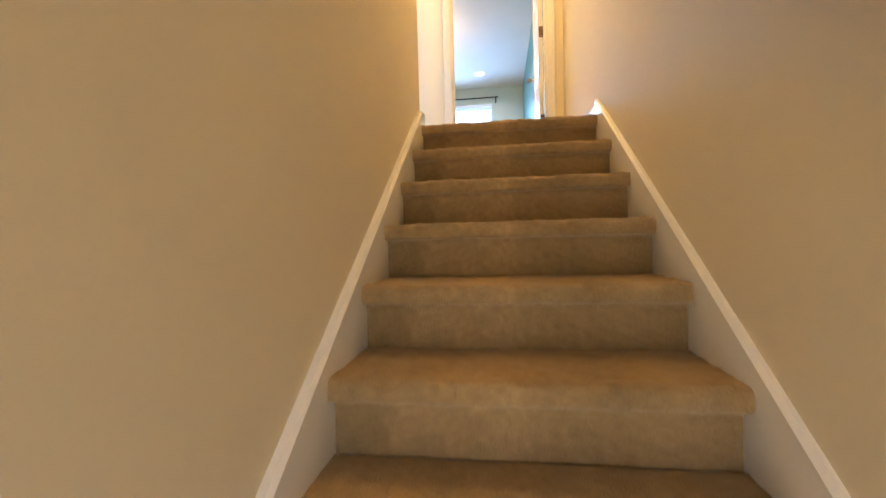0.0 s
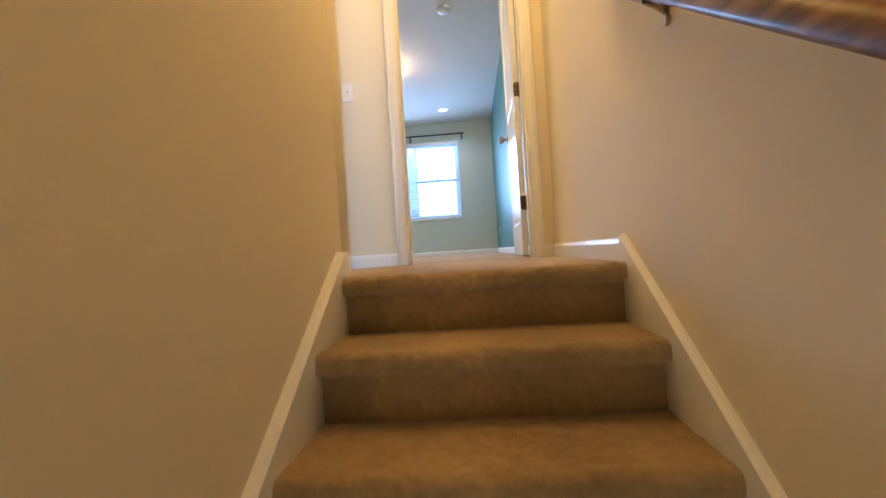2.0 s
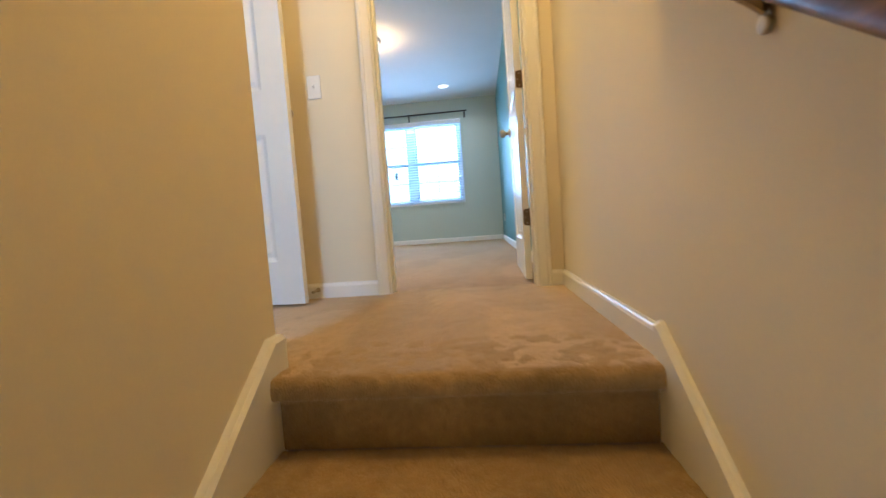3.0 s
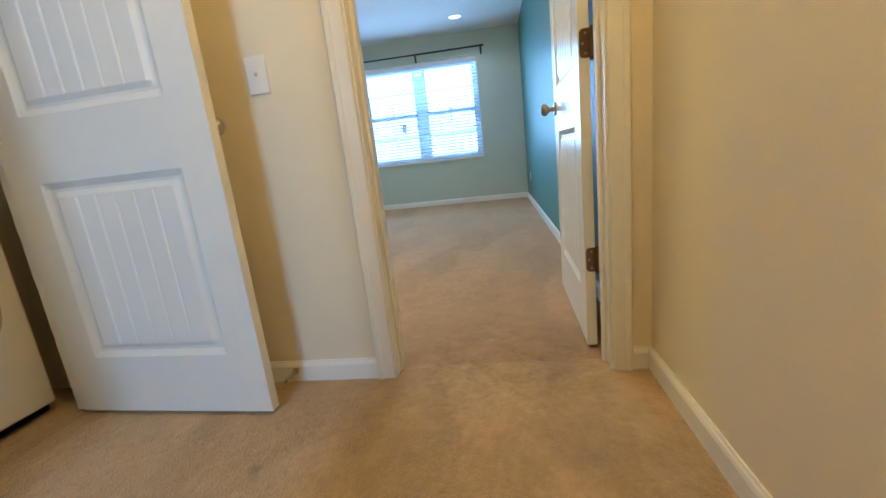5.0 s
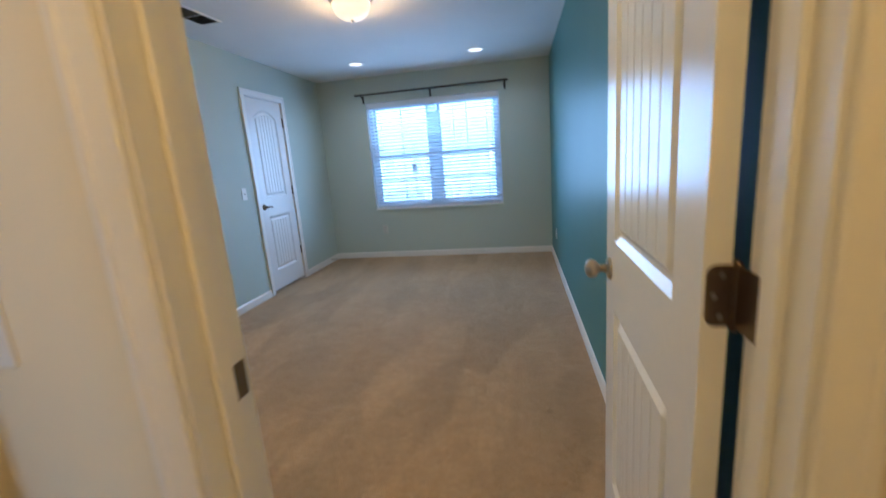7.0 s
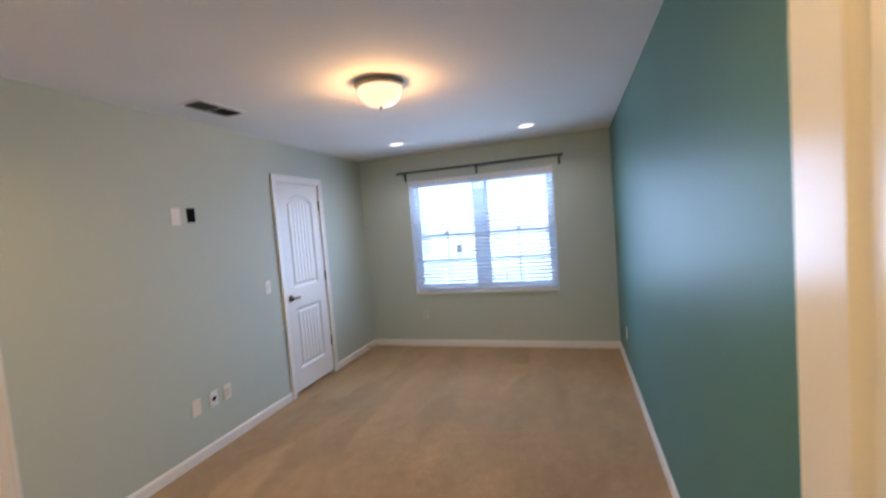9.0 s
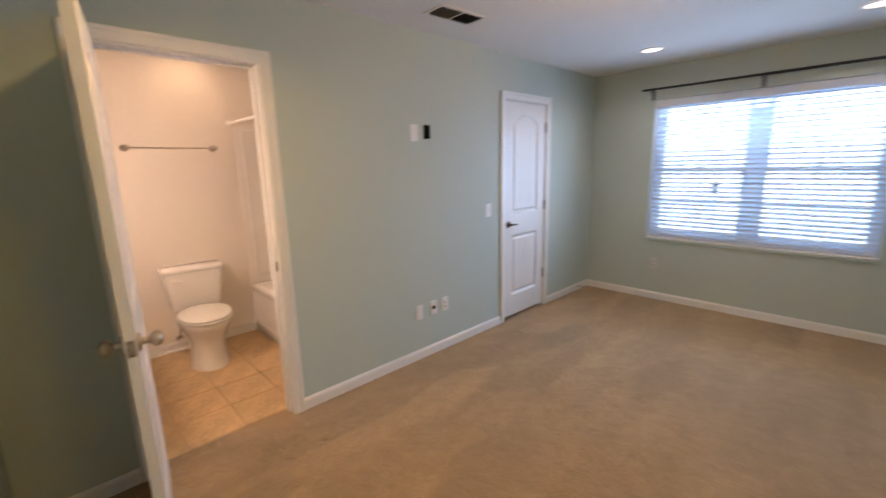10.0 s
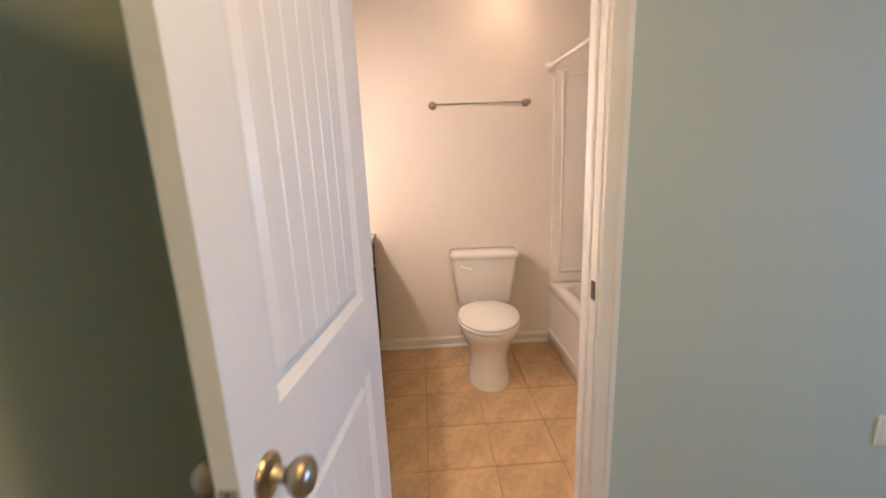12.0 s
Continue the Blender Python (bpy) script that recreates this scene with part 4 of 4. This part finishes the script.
for y in (-1.470, -2.75, -4.1):
    zb = rz(y) - 0.036
    bm = bx(bmesh.new(), XR - 0.006, y - 0.013, zb - 0.055, XR - 0.0005, y + 0.013, zb + 0.01, bevel=0.002)
    lathe(bm, [(0.013, 0), (0.013, 0.006), (0.010, 0.008), (0.001, 0.0085)], pose(XR - 0.0005, y, zb - 0.055, 0, -90), 16)
    b = part("bracket", bm, NICKEL, rail, "bronzed metal wall bracket")
    tri = [(XR - 0.006, zb + 0.004), (RAILX - 0.006, zb + 0.004), (RAILX - 0.006, zb - 0.004), (XR - 0.028, zb - 0.026), (XR - 0.006, zb - 0.042)]
    part("gusset", loft(bmesh.new(), [[(x, yy, z) for x, z in tri] for yy in (y - 0.004, y + 0.004)]), NICKEL, b)
    bm = bmesh.new()
    loft(bm, [[(RAILX + u, y + q, rz(y + q) - 0.0375 + v) for u, v in ((-0.012, -0.004), (0.012, -0.004), (0.012, 0.003), (-0.012, 0.003))] for q in (-0.035, 0.035)])
    part("saddle", bm, NICKEL, b)

# ---------------------------------------------------------------- laundry closet
dr = thing("clothes_dryer", "white enamel front-loading dryer with a curved door seam", "dryer", pose(-1.642, -0.500, 0.012))
bm = bmesh.new()
bx(bm, -0.70, -0.343, 0.03, 0, 0.343, 0.90, bevel=0.012, seg=3)
part("cabinet", bm, ENAMEL, dr, smooth=40)
part("top_panel", box(-0.70, -0.345, 0.902, 0.006, 0.345, 0.900, bevel=0.008, seg=2), ENAMEL, dr, smooth=40)
pts = []
for k in range(0, 61):
    a = 2 * math.pi * k / 60
    c, s = math.cos(a), math.sin(a)
    pts.append((0.0005, 0.275 * math.copysign(abs(c) ** 0.45, c), 0.56 + 0.27 * math.copysign(abs(s) ** 0.45, s)))
part("door_seam", tube(bmesh.new(), pts, 0.0022, 6), GREYP, dr, "dark seam round the dryer door")
part("toe_kick", box(-0.68, -0.33, 0.0, -0.03, 0.33, 0.03), DARK, dr)
for y in (-0.30, 0.30):
    for x in (-0.05, -0.65):
        part("foot", lathe(bmesh.new(), [(0.018, 0), (0.018, 0.012), (0.008, 0.014), (0.008, 0.032)], pose(x, y, -0.006), 12), GREYP, dr)
part("control_console", box(-0.70, -0.343, 0.926, -0.58, 0.343, 1.06, bevel=0.015, seg=2), ENAMEL, dr)
stop = thing("door_stop", "spring door stop with a rubber tip on the baseboard", "door stop", pose(-0.775, -0.013, 0.045))
part("base", lathe(bmesh.new(), [(0.012, 0), (0.012, 0.004), (0.006, 0.008)], pose(0, 0, 0, 90), 14), NICKEL, stop)
coil = [(0.0055 * math.cos(k * 0.8), -0.006 - 0.0007 * k, 0.0055 * math.sin(k * 0.8)) for k in range(85)]
part("spring", tube(bmesh.new(), coil, 0.0012, 5), NICKEL, stop)
part("tip", lathe(bmesh.new(), [(0.007, 0), (0.008, 0.004), (0.007, 0.013), (0.001, 0.014)], pose(0, -0.064, 0, 90), 12), RUBBER, stop)
copy_thing(stop, pose(LX + 0.013, 4.83, 0.045, 0, 0, 90))

# ---------------------------------------------------------------- bathroom
toilet = thing("toilet", "white ceramic two-piece toilet with the lid closed", "toilet", pose(BX, 1.202, 0, 0, 0, -4))


def egg(cx, rx_back, rx_front, ry, z, n=36, p=2.15):
    out = []
    for i in range(n):
        a = 2 * math.pi * i / n
        c, s = math.cos(a), math.sin(a)
        x = (rx_front if c > 0 else rx_back) * math.copysign(abs(c) ** (2 / p), c)
        out.append((cx + x, ry * math.copysign(abs(s) ** (2 / p), s), z))
    return out


bm = bmesh.new()
loft(bm, [egg(0.42, 0.22, 0.225, 0.134, 0.0), egg(0.42, 0.22, 0.223, 0.132, 0.03), egg(0.42, 0.215, 0.215, 0.124, 0.08), egg(0.42, 0.21, 0.212, 0.120, 0.16), egg(0.43, 0.205, 0.215, 0.130, 0.22),
          egg(0.44, 0.20, 0.238, 0.155, 0.29), egg(0.455, 0.21, 0.265, 0.176, 0.34), egg(0.46, 0.215, 0.275, 0.183, 0.375), egg(0.46, 0.215, 0.272, 0.181, 0.388)])
part("bowl", bm, CERAMIC, toilet, smooth=60)
bm = bmesh.new()
bx(bm, 0.03, -0.10, 0.20, 0.30, 0.10, 0.385, bevel=0.03, seg=3)
part("deck", bm, CERAMIC, toilet, smooth=60)
part("seat", loft(bmesh.new(), [egg(0.465, 0.205, 0.268, 0.180, 0.390), egg(0.465, 0.210, 0.275, 0.186, 0.395), egg(0.465, 0.210, 0.275, 0.186, 0.405), egg(0.465, 0.206, 0.270, 0.182, 0.409)]), PLAST, toilet, smooth=60)
part("lid", loft(bmesh.new(), [egg(0.465, 0.205, 0.266, 0.178, 0.412), egg(0.465, 0.210, 0.273, 0.184, 0.416), egg(0.465, 0.208, 0.271, 0.182, 0.427), egg(0.462, 0.190, 0.245, 0.160, 0.434), egg(0.46, 0.10, 0.13, 0.08, 0.437)]), PLAST, toilet, smooth=60)


def rrect(x0, x1, hy, z, r=0.03, n=5):
    out = []
    for cx, cy, a0 in ((x1 - r, hy - r, 0), (x0 + r, hy - r, 90), (x0 + r, -hy + r, 180), (x1 - r, -hy + r, 270)):
        for k in range(n + 1):
            a = radians(a0 + 90 * k / n)
            out.append((cx + r * math.cos(a), cy + r * math.sin(a), z))
    return out


tank = part("tank", loft(bmesh.new(), [rrect(0.035, 0.185, 0.165, 0.375), rrect(0.028, 0.200, 0.180, 0.40), rrect(0.025, 0.212, 0.205, 0.60), rrect(0.024, 0.216, 0.213, 0.700)]), CERAMIC, toilet, smooth=60)
part("tank_lid", loft(bmesh.new(), [rrect(0.020, 0.222, 0.219, 0.701), rrect(0.016, 0.228, 0.225, 0.708), rrect(0.016, 0.228, 0.225, 0.730), rrect(0.024, 0.220, 0.217, 0.739)]), CERAMIC, toilet, smooth=60)
bm = lathe(bmesh.new(), [(0.014, 0), (0.014, 0.006), (0.006, 0.010), (0.006, 0.018)], pose(0.214, -0.150, 0.648, 0, 90), 14)
part("flush_lever", tube(bm, [(0.228, -0.152, 0.648), (0.232, -0.135, 0.646), (0.234, -0.105, 0.640), (0.232, -0.088, 0.637)], 0.0075, 8), PLAST, toilet, "white flush lever", smooth=True)
for y in (-0.06, 0.06):
    part("seat_hinge", box(0.235, y - 0.018, 0.392, 0.275, y + 0.018, 0.424, bevel=0.006), PLAST, toilet)
for y in (-0.108, 0.108):
    part("bolt_cap", lathe(bmesh.new(), [(0.012, 0), (0.011, 0.012), (0.001, 0.016)], pose(0.37, y * 0.92, 0.026), 12), PLAST, toilet)
sv = thing("water_valve", "chrome supply valve with a braided hose to the tank", "valve", pose(BX, 1.055, 0.105))
part("escutcheon", lathe(bmesh.new(), [(0.028, 0.013), (0.026, 0.018), (0.010, 0.020), (0.008, 0.05)], pose(0, 0, 0, 0, 90), 18), CHROME, sv, smooth=True)
part("valve_body", rod(bmesh.new(), (0.05, 0, -0.016), (0.05, 0, 0.030), 0.011, seg=14), CHROME, sv, smooth=True)
part("handle", lathe(bmesh.new(), [(0.006, 0), (0.006, 0.02), (0.018, 0.022), (0.018, 0.030), (0.004, 0.032)], pose(0.055, 0, 0, 0, 90), 14), PLAST, sv, smooth=True)
part("hose", tube(bmesh.new(), [(0.05, 0, 0.03), (0.052, 0.01, 0.09), (0.06, 0.04, 0.14), (0.08, 0.085, 0.18), (0.09, 0.09, 0.235)], 0.005, 8), CHROME, sv, "braided hose", smooth=True)

bar = thing("towel_bar", "satin nickel towel bar with round posts", "towel bar", pose(BX, 0, 1.688))
for y in (0.900, 1.510):
    part("post", lathe(bmesh.new(), [(0.026, 0), (0.026, 0.006), (0.018, 0.012), (0.012, 0.020), (0.011, 0.050), (0.017, 0.056), (0.018, 0.072), (0.010, 0.080), (0.001, 0.081)], pose(0, y, 0, 0, 90), 22), NICKEL, bar, smooth=True)
part("bar", rod(bmesh.new(), (0.064, 0.900, 0), (0.064, 1.510, 0), 0.0055, seg=14), NICKEL, bar, smooth=True)

tub = thing("bathtub", "white acrylic alcove bathtub with a panelled apron", "bathtub", pose(BX, 1.690, 0))
L, Wd, Ht = -BX + LX - 0.115, 0.755, 0.448
bm = bmesh.new()


def rr2(x0, x1, y0, y1, z, r, n=6):
    out = []
    for cx, cy, a0 in ((x1 - r, y1 - r, 0), (x0 + r, y1 - r, 90), (x0 + r, y0 + r, 180), (x1 - r, y0 + r, 270)):
        for k in range(n + 1):
            a = radians(a0 + 90 * k / n)
            out.append((cx + r * math.cos(a), cy + r * math.sin(a), z))
    return out


loft(bm, [rr2(0.002, L - 0.002, 0.0, Wd, 0.06, 0.004), rr2(0.002, L - 0.002, 0.0, Wd, Ht - 0.02, 0.004), rr2(0.004, L - 0.004, 0.004, Wd, Ht - 0.006, 0.006), rr2(0.010, L - 0.010, 0.012, Wd - 0.005, Ht, 0.01),
          rr2(0.07, L - 0.07, 0.075, Wd - 0.06, Ht, 0.10), rr2(0.085, L - 0.085, 0.09, Wd - 0.075, Ht - 0.02, 0.11), rr2(0.16, L - 0.14, 0.13, Wd - 0.11, 0.12, 0.12), rr2(0.22, L - 0.2, 0.19, Wd - 0.17, 0.09, 0.10)])
part("shell", bm, ACRYL, tub, smooth=50)
part("apron_foot", box(0.002, -0.012, 0.0, L - 0.002, 0.05, 0.10, bevel=0.008, seg=2), ACRYL, tub, smooth=40)
part("apron_lip", box(0.002, -0.010, Ht - 0.055, L - 0.002, 0.02, Ht - 0.004, bevel=0.008, seg=2), ACRYL, tub, smooth=40)
sur = thing("tub_surround", "white moulded tub surround panels with raised borders", "tub surround", pose(BX, 1.700, 0))
part("end_panel", box(0.001, -0.004, Ht + 0.001, 0.012, Wd, 1.885, bevel=0.003), ACRYL, sur)
part("back_panel", box(0.012, Wd - 0.008, Ht + 0.001, L - 0.014, Wd + 0.006, 1.885, bevel=0.003), ACRYL, sur)
part("end_panel", box(L - 0.012, 0.0, Ht + 0.001, L - 0.001, Wd, 1.885, bevel=0.003), ACRYL, sur)
for z0, z1 in ((0.520, 0.545), (1.845, 1.868)):
    part("border", box(0.012, 0.07, z0, 0.022, Wd - 0.06, z1, bevel=0.004), ACRYL, sur)
part("border", box(0.012, 0.050, 0.520, 0.022, 0.070, 1.868, bevel=0.004), ACRYL, sur)
srod = thing("shower_rod", "white shower curtain rod across the tub", "shower rod", pose(BX, 1.700, 1.90))
part("rod", rod(bmesh.new(), (0.012, -0.03, 0), (L - 0.012, -0.03, 0), 0.0125, seg=16), PLAST, srod, smooth=True)
for x, a in ((0.0, 90), (L, -90)):
    part("flange", lathe(bmesh.new(), [(0.032, 0), (0.030, 0.008), (0.018, 0.016), (0.016, 0.03)], pose(x, -0.03, 0, 0, a), 18), PLAST, srod, smooth=True)

van = thing("vanity", "dark wood bathroom vanity cabinet", "vanity", pose(BX + 0.016, BY0, 0))
VL = 1.48
part("cabinet", box(0, 0.001, 0.09, VL, 0.46, 0.84, bevel=0.003), CABW, van)
part("toe_kick", box(0.01, 0.001, 0.0, VL - 0.01, 0.40, 0.09), DARK, van)
for x0, x1 in ((0.03, 0.73), (0.75, 1.45)):
    dd = part("door", box(x0, 0.461, 0.12, x1, 0.478, 0.64, bevel=0.004), CABW, van)
    part("inset", box(x0 + 0.06, 0.4775, 0.18, x1 - 0.06, 0.4815, 0.56, bevel=0.004), CABW, dd)
    part("knob", lathe(bmesh.new(), [(0.006, 0), (0.006, 0.012), (0.014, 0.018), (0.012, 0.026), (0.001, 0.028)], pose(x1 - 0.03 if x0 < 0.4 else x0 + 0.03, 0.478, 0.56, -90), 14), NICKEL, dd, smooth=True)
    part("drawer_front", box(x0, 0.461, 0.67, x1, 0.478, 0.81, bevel=0.004), CABW, van)
vtop = thing("bathroom_countertop", "white cultured marble countertop with backsplash on the vanity", "countertop", pose(BX + 0.016, BY0, 0.842))
part("slab", box(-0.012, 0.001, 0, VL + 0.012, 0.495, 0.032, bevel=0.006, seg=2), ACRYL, vtop, smooth=40)
part("backsplash", box(-0.012, 0.001, 0.033, VL + 0.012, 0.022, 0.125, bevel=0.004), ACRYL, vtop)
fan = thing("bath_fan_light", "square white ceiling fan light with a lit lens", "ceiling light", pose(-3.93, 1.37, CZ))
bm = bmesh.new()
for a in ((-0.14, -0.14, 0.14, -0.10), (-0.14, 0.10, 0.14, 0.14), (-0.14, -0.10, -0.10, 0.10), (0.10, -0.10, 0.14, 0.10)):
    bx(bm, a[0], a[1], -0.018, a[2], a[3], 0, bevel=0.003)
part("grille_frame", bm, PLAST, fan)
part("lens", box(-0.099, -0.099, -0.014, 0.099, 0.099, -0.002, bevel=0.004), LAMPGLASS, fan, "glowing square lens")
lamp("bath_ceiling_lamp", "AREA", look((-3.93, 1.37, CZ - 0.022), (-3.93, 1.37, 0)), 0.55, (1.0, 0.62, 0.30), 0.19)
vl = thing("vanity_light", "three-bulb vanity light bar", "wall lamp", pose(-2.94, BY0, 1.84))
part("back_plate", box(-0.235, 0.001, -0.05, 0.235, 0.025, 0.05, bevel=0.006), NICKEL, vl)
for x in (-0.16, 0.0, 0.16):
    s = part("shade", loft(bmesh.new(), [[(x + r * math.cos(a), 0.085 + r * math.sin(a), h) for a in [math.pi * q / 10 for q in range(20)]] for r, h in ((0.020, 0.05), (0.045, 0.03), (0.058, -0.03), (0.062, -0.055), (0.059, -0.055), (0.055, -0.03), (0.042, 0.027))], cap1=False), LAMPGLASS, vl, "lit glass shade", smooth=True)
    part("arm", tube(bmesh.new(), [(x, 0.024, 0.02), (x, 0.06, 0.055), (x, 0.085, 0.06)], 0.006, 8), NICKEL, vl, smooth=True)
for x in (-3.10, -2.94, -2.78):
    lamp("vanity_bulb", "POINT", pose(x, BY0 + 0.085, 1.765), 4.2, (1.0, 0.73, 0.48), 0.04)

# ---------------------------------------------------------------- outdoors, seen through the blind
GRASS = material("lawn", (0.10, 0.12, 0.045), 0.9, var=0.3, scale=0.8, fine=20, bump=0.4, dist=0.03)
ASPH = material("asphalt", (0.06, 0.06, 0.062), 0.85, var=0.15, scale=1, fine=60, bump=0.3)
SIDING = material("pale_siding", (0.55, 0.52, 0.46), 0.6, var=0.05, scale=1, fine=20, bump=0.05)
SIDING2 = material("tan_siding", (0.42, 0.34, 0.26), 0.6, var=0.05, scale=1, fine=20, bump=0.05)
SHING = material("roof_shingles", (0.10, 0.095, 0.09), 0.9, var=0.25, scale=3, fine=25, bump=0.4, dist=0.02)
BARK = material("bark", (0.14, 0.11, 0.085), 0.9, var=0.3, scale=5, fine=40, bump=0.5, dist=0.01)
GREYS = material("grey_siding", (0.15, 0.158, 0.178), 0.6, var=0.06, scale=1, fine=20, bump=0.05)
CONC = material("concrete", (0.50, 0.49, 0.46), 0.8, var=0.10, scale=0.6, fine=30, bump=0.15)
GZ = LZ - 0.35
thing("ground", "winter lawn that reaches the horizon", "lawn", bm=box(-900, -900, GZ - 0.5, 900, 900, GZ), mats=GRASS, kind="structure")
thing("road", "grey asphalt street", "road", bm=box(-300, 31.0, GZ - 0.1, 300, 35.0, GZ + 0.02), mats=ASPH, kind="structure")
thing("pavement", "pale concrete apron behind the garages", "pavement", bm=box(-300, 17.0, GZ - 0.1, 300, 30.2, GZ + 0.05), mats=CONC, kind="structure")


def garage(x0, x1, y, h, label):
    """Single-storey garage with lap siding, low eaves and a panelled overhead door in the far side."""
    g = thing("garage", label, "garage", pose(x0, y, GZ + 0.05))
    w, d = x1 - x0, 6.0
    bm = box(0, 0.02, 0, w, d, h)
    for k in range(int(h / 0.2)):
        loft(bm, [[(x, 0.0, k * 0.2), (x, 0.012, k * 0.2 + 0.2), (x, 0.021, k * 0.2 + 0.2), (x, 0.021, k * 0.2)] for x in (-0.01, w + 0.01)])
    part("wall", bm, GREYS, g)
    bm = loft(bmesh.new(), [[(x, -0.45, h), (x, d / 2, h + 0.32), (x, d + 0.45, h), (x, d + 0.45, h + 0.10), (x, d / 2, h + 0.42), (x, -0.45, h + 0.10)] for x in (-0.45, w + 0.45)])
    part("roof", bm, SHING, g)
    part("fascia", box(-0.46, -0.475, h - 0.06, w + 0.46, -0.452, h + 0.11), GREYS, g)
    for x in (0.04, w - 0.12):
        part("downspout", box(x, -0.07, 0.0, x + 0.08, 0.0, h - 0.05, bevel=0.01), WHITE, g)


garage(-14.0, -6.1, 20.0, 2.55, "low grey-sided garage with a shingle roof")
garage(-2.3, 5.5, 20.5, 2.35, "low grey-sided garage beside a concrete apron")


def house(x, y, w, d, h, mat, label):
    o = thing("house", label, "house", pose(x, y, GZ))
    bm = bmesh.new()
    bx(bm, -w / 2, 0, 0, w / 2, d, h)
    for k in range(int(h / 0.25)):
        bx(bm, -w / 2 - 0.015, -0.02, k * 0.25, w / 2 + 0.015, 0.0, k * 0.25 + 0.225)
    part("wall", bm, mat, o)
    bm = bmesh.new()
    e = 0.5
    loft(bm, [[(sx, -e, h), (sx, d / 2, h + d * 0.30), (sx, d + e, h), (sx, d + e, h + 0.15), (sx, d / 2, h + d * 0.30 + 0.18), (sx, -e, h + 0.15)] for sx in (-w / 2 - e, w / 2 + e)])
    part("roof", bm, SHING, o)
    for z in (0.9, 3.7):
        for k in range(4):
            cx = -w / 2 + w * (k + 0.5) / 4
            wi = part("window", box(cx - 0.55, -0.08, z - 0.08, cx + 0.55, -0.02, z + 1.5), PLAST, o)
            part("pane", box(cx - 0.46, -0.10, z, cx + 0.46, -0.075, z + 1.42), GREYP, wi)
    part("door", box(-0.5, -0.09, 0.02, 0.5, -0.021, 2.1), WHITE, o)


house(-8, 39, 11, 9, 5.8, SIDING, "two-storey house with pale lap siding across the street")
house(5.5, 40, 10, 9, 5.6, SIDING2, "two-storey house with tan lap siding across the street")
house(-21, 40, 11, 9, 5.8, SIDING2, "two-storey tan house farther along the street")
house(18.5, 39, 11, 9, 5.8, SIDING, "two-storey pale house farther along the street")

tree = thing("street_tree", "bare young tree beside the pavement", "tree", pose(-2.3, 13.0, GZ))
rnd = random.Random(4)
limbs = bmesh.new()


def limb(bm, p, d, ln, r, depth):
    pts, q = [p], d.normalized()
    for k in range(4):
        q = (q + Vector((rnd.uniform(-0.2, 0.2), rnd.uniform(-0.2, 0.2), 0.08))).normalized()
        pts.append(pts[-1] + q * ln / 4)
    for k in range(4):
        rod(bm, pts[k], pts[k + 1], r * (1 - 0.15 * k), r * (1 - 0.15 * (k + 1)), 6)
    if depth:
        for k in (2, 3, 4):
            for s in range(2):
                w = (q + Vector((rnd.uniform(-0.9, 0.9), rnd.uniform(-0.9, 0.9), rnd.uniform(0.1, 0.7)))).normalized()
                limb(bm, pts[k], w, ln * 0.62, r * 0.45, depth - 1)


part("trunk", rod(bmesh.new(), (0, 0, 0), (0.05, 0, 1.9), 0.075, 0.055), BARK, tree)
limb(limbs, Vector((0.05, 0, 1.88)), Vector((0, 0, 1)), 2.2, 0.05, 3)
part("branches", limbs, BARK, tree)

# ---------------------------------------------------------------- bathroom floor tiles
bfloor = thing("floor_bath", "beige ceramic floor tiles with thin grout lines", "tiled floor", bm=box(BX, BY0, -0.013, LX - 0.086, 1.71, -0.006), mats=GROUT, kind="structure")
TW, TL = 0.305, 0.305
bm = bmesh.new()
bx(bm, 0.0018, 0.0018, -0.006, TL - 0.0018, TW - 0.0018, 0.0, bevel=0.0014)
tile_me = mesh_of("tile", bm, TILE)
x_end = LX - 0.087
for j in range(-3, 4):
    y0 = 0.768 + TW * j
    for i in range(-2, 6):
        x1 = -2.965 - TL * i
        cx0, cx1, cy0, cy1 = max(BX, x1 - TL), min(x_end, x1), max(BY0, y0), min(1.70, y0 + TW)
        if cx1 - cx0 < 0.01 or cy1 - cy0 < 0.01:
            continue
        if cx1 - cx0 > TL - 0.002 and cy1 - cy0 > TW - 0.002:
            ob = new("tile", tile_me)
            ob.matrix_basis = pose(cx0, cy0, 0)
        else:
            ob = new("tile", mesh_of("tile", box(cx0 + 0.0018, cy0 + 0.0018, -0.006, cx1 - 0.0018, cy1 - 0.0018, 0.0, bevel=0.0014), TILE))
        ob.parent = bfloor
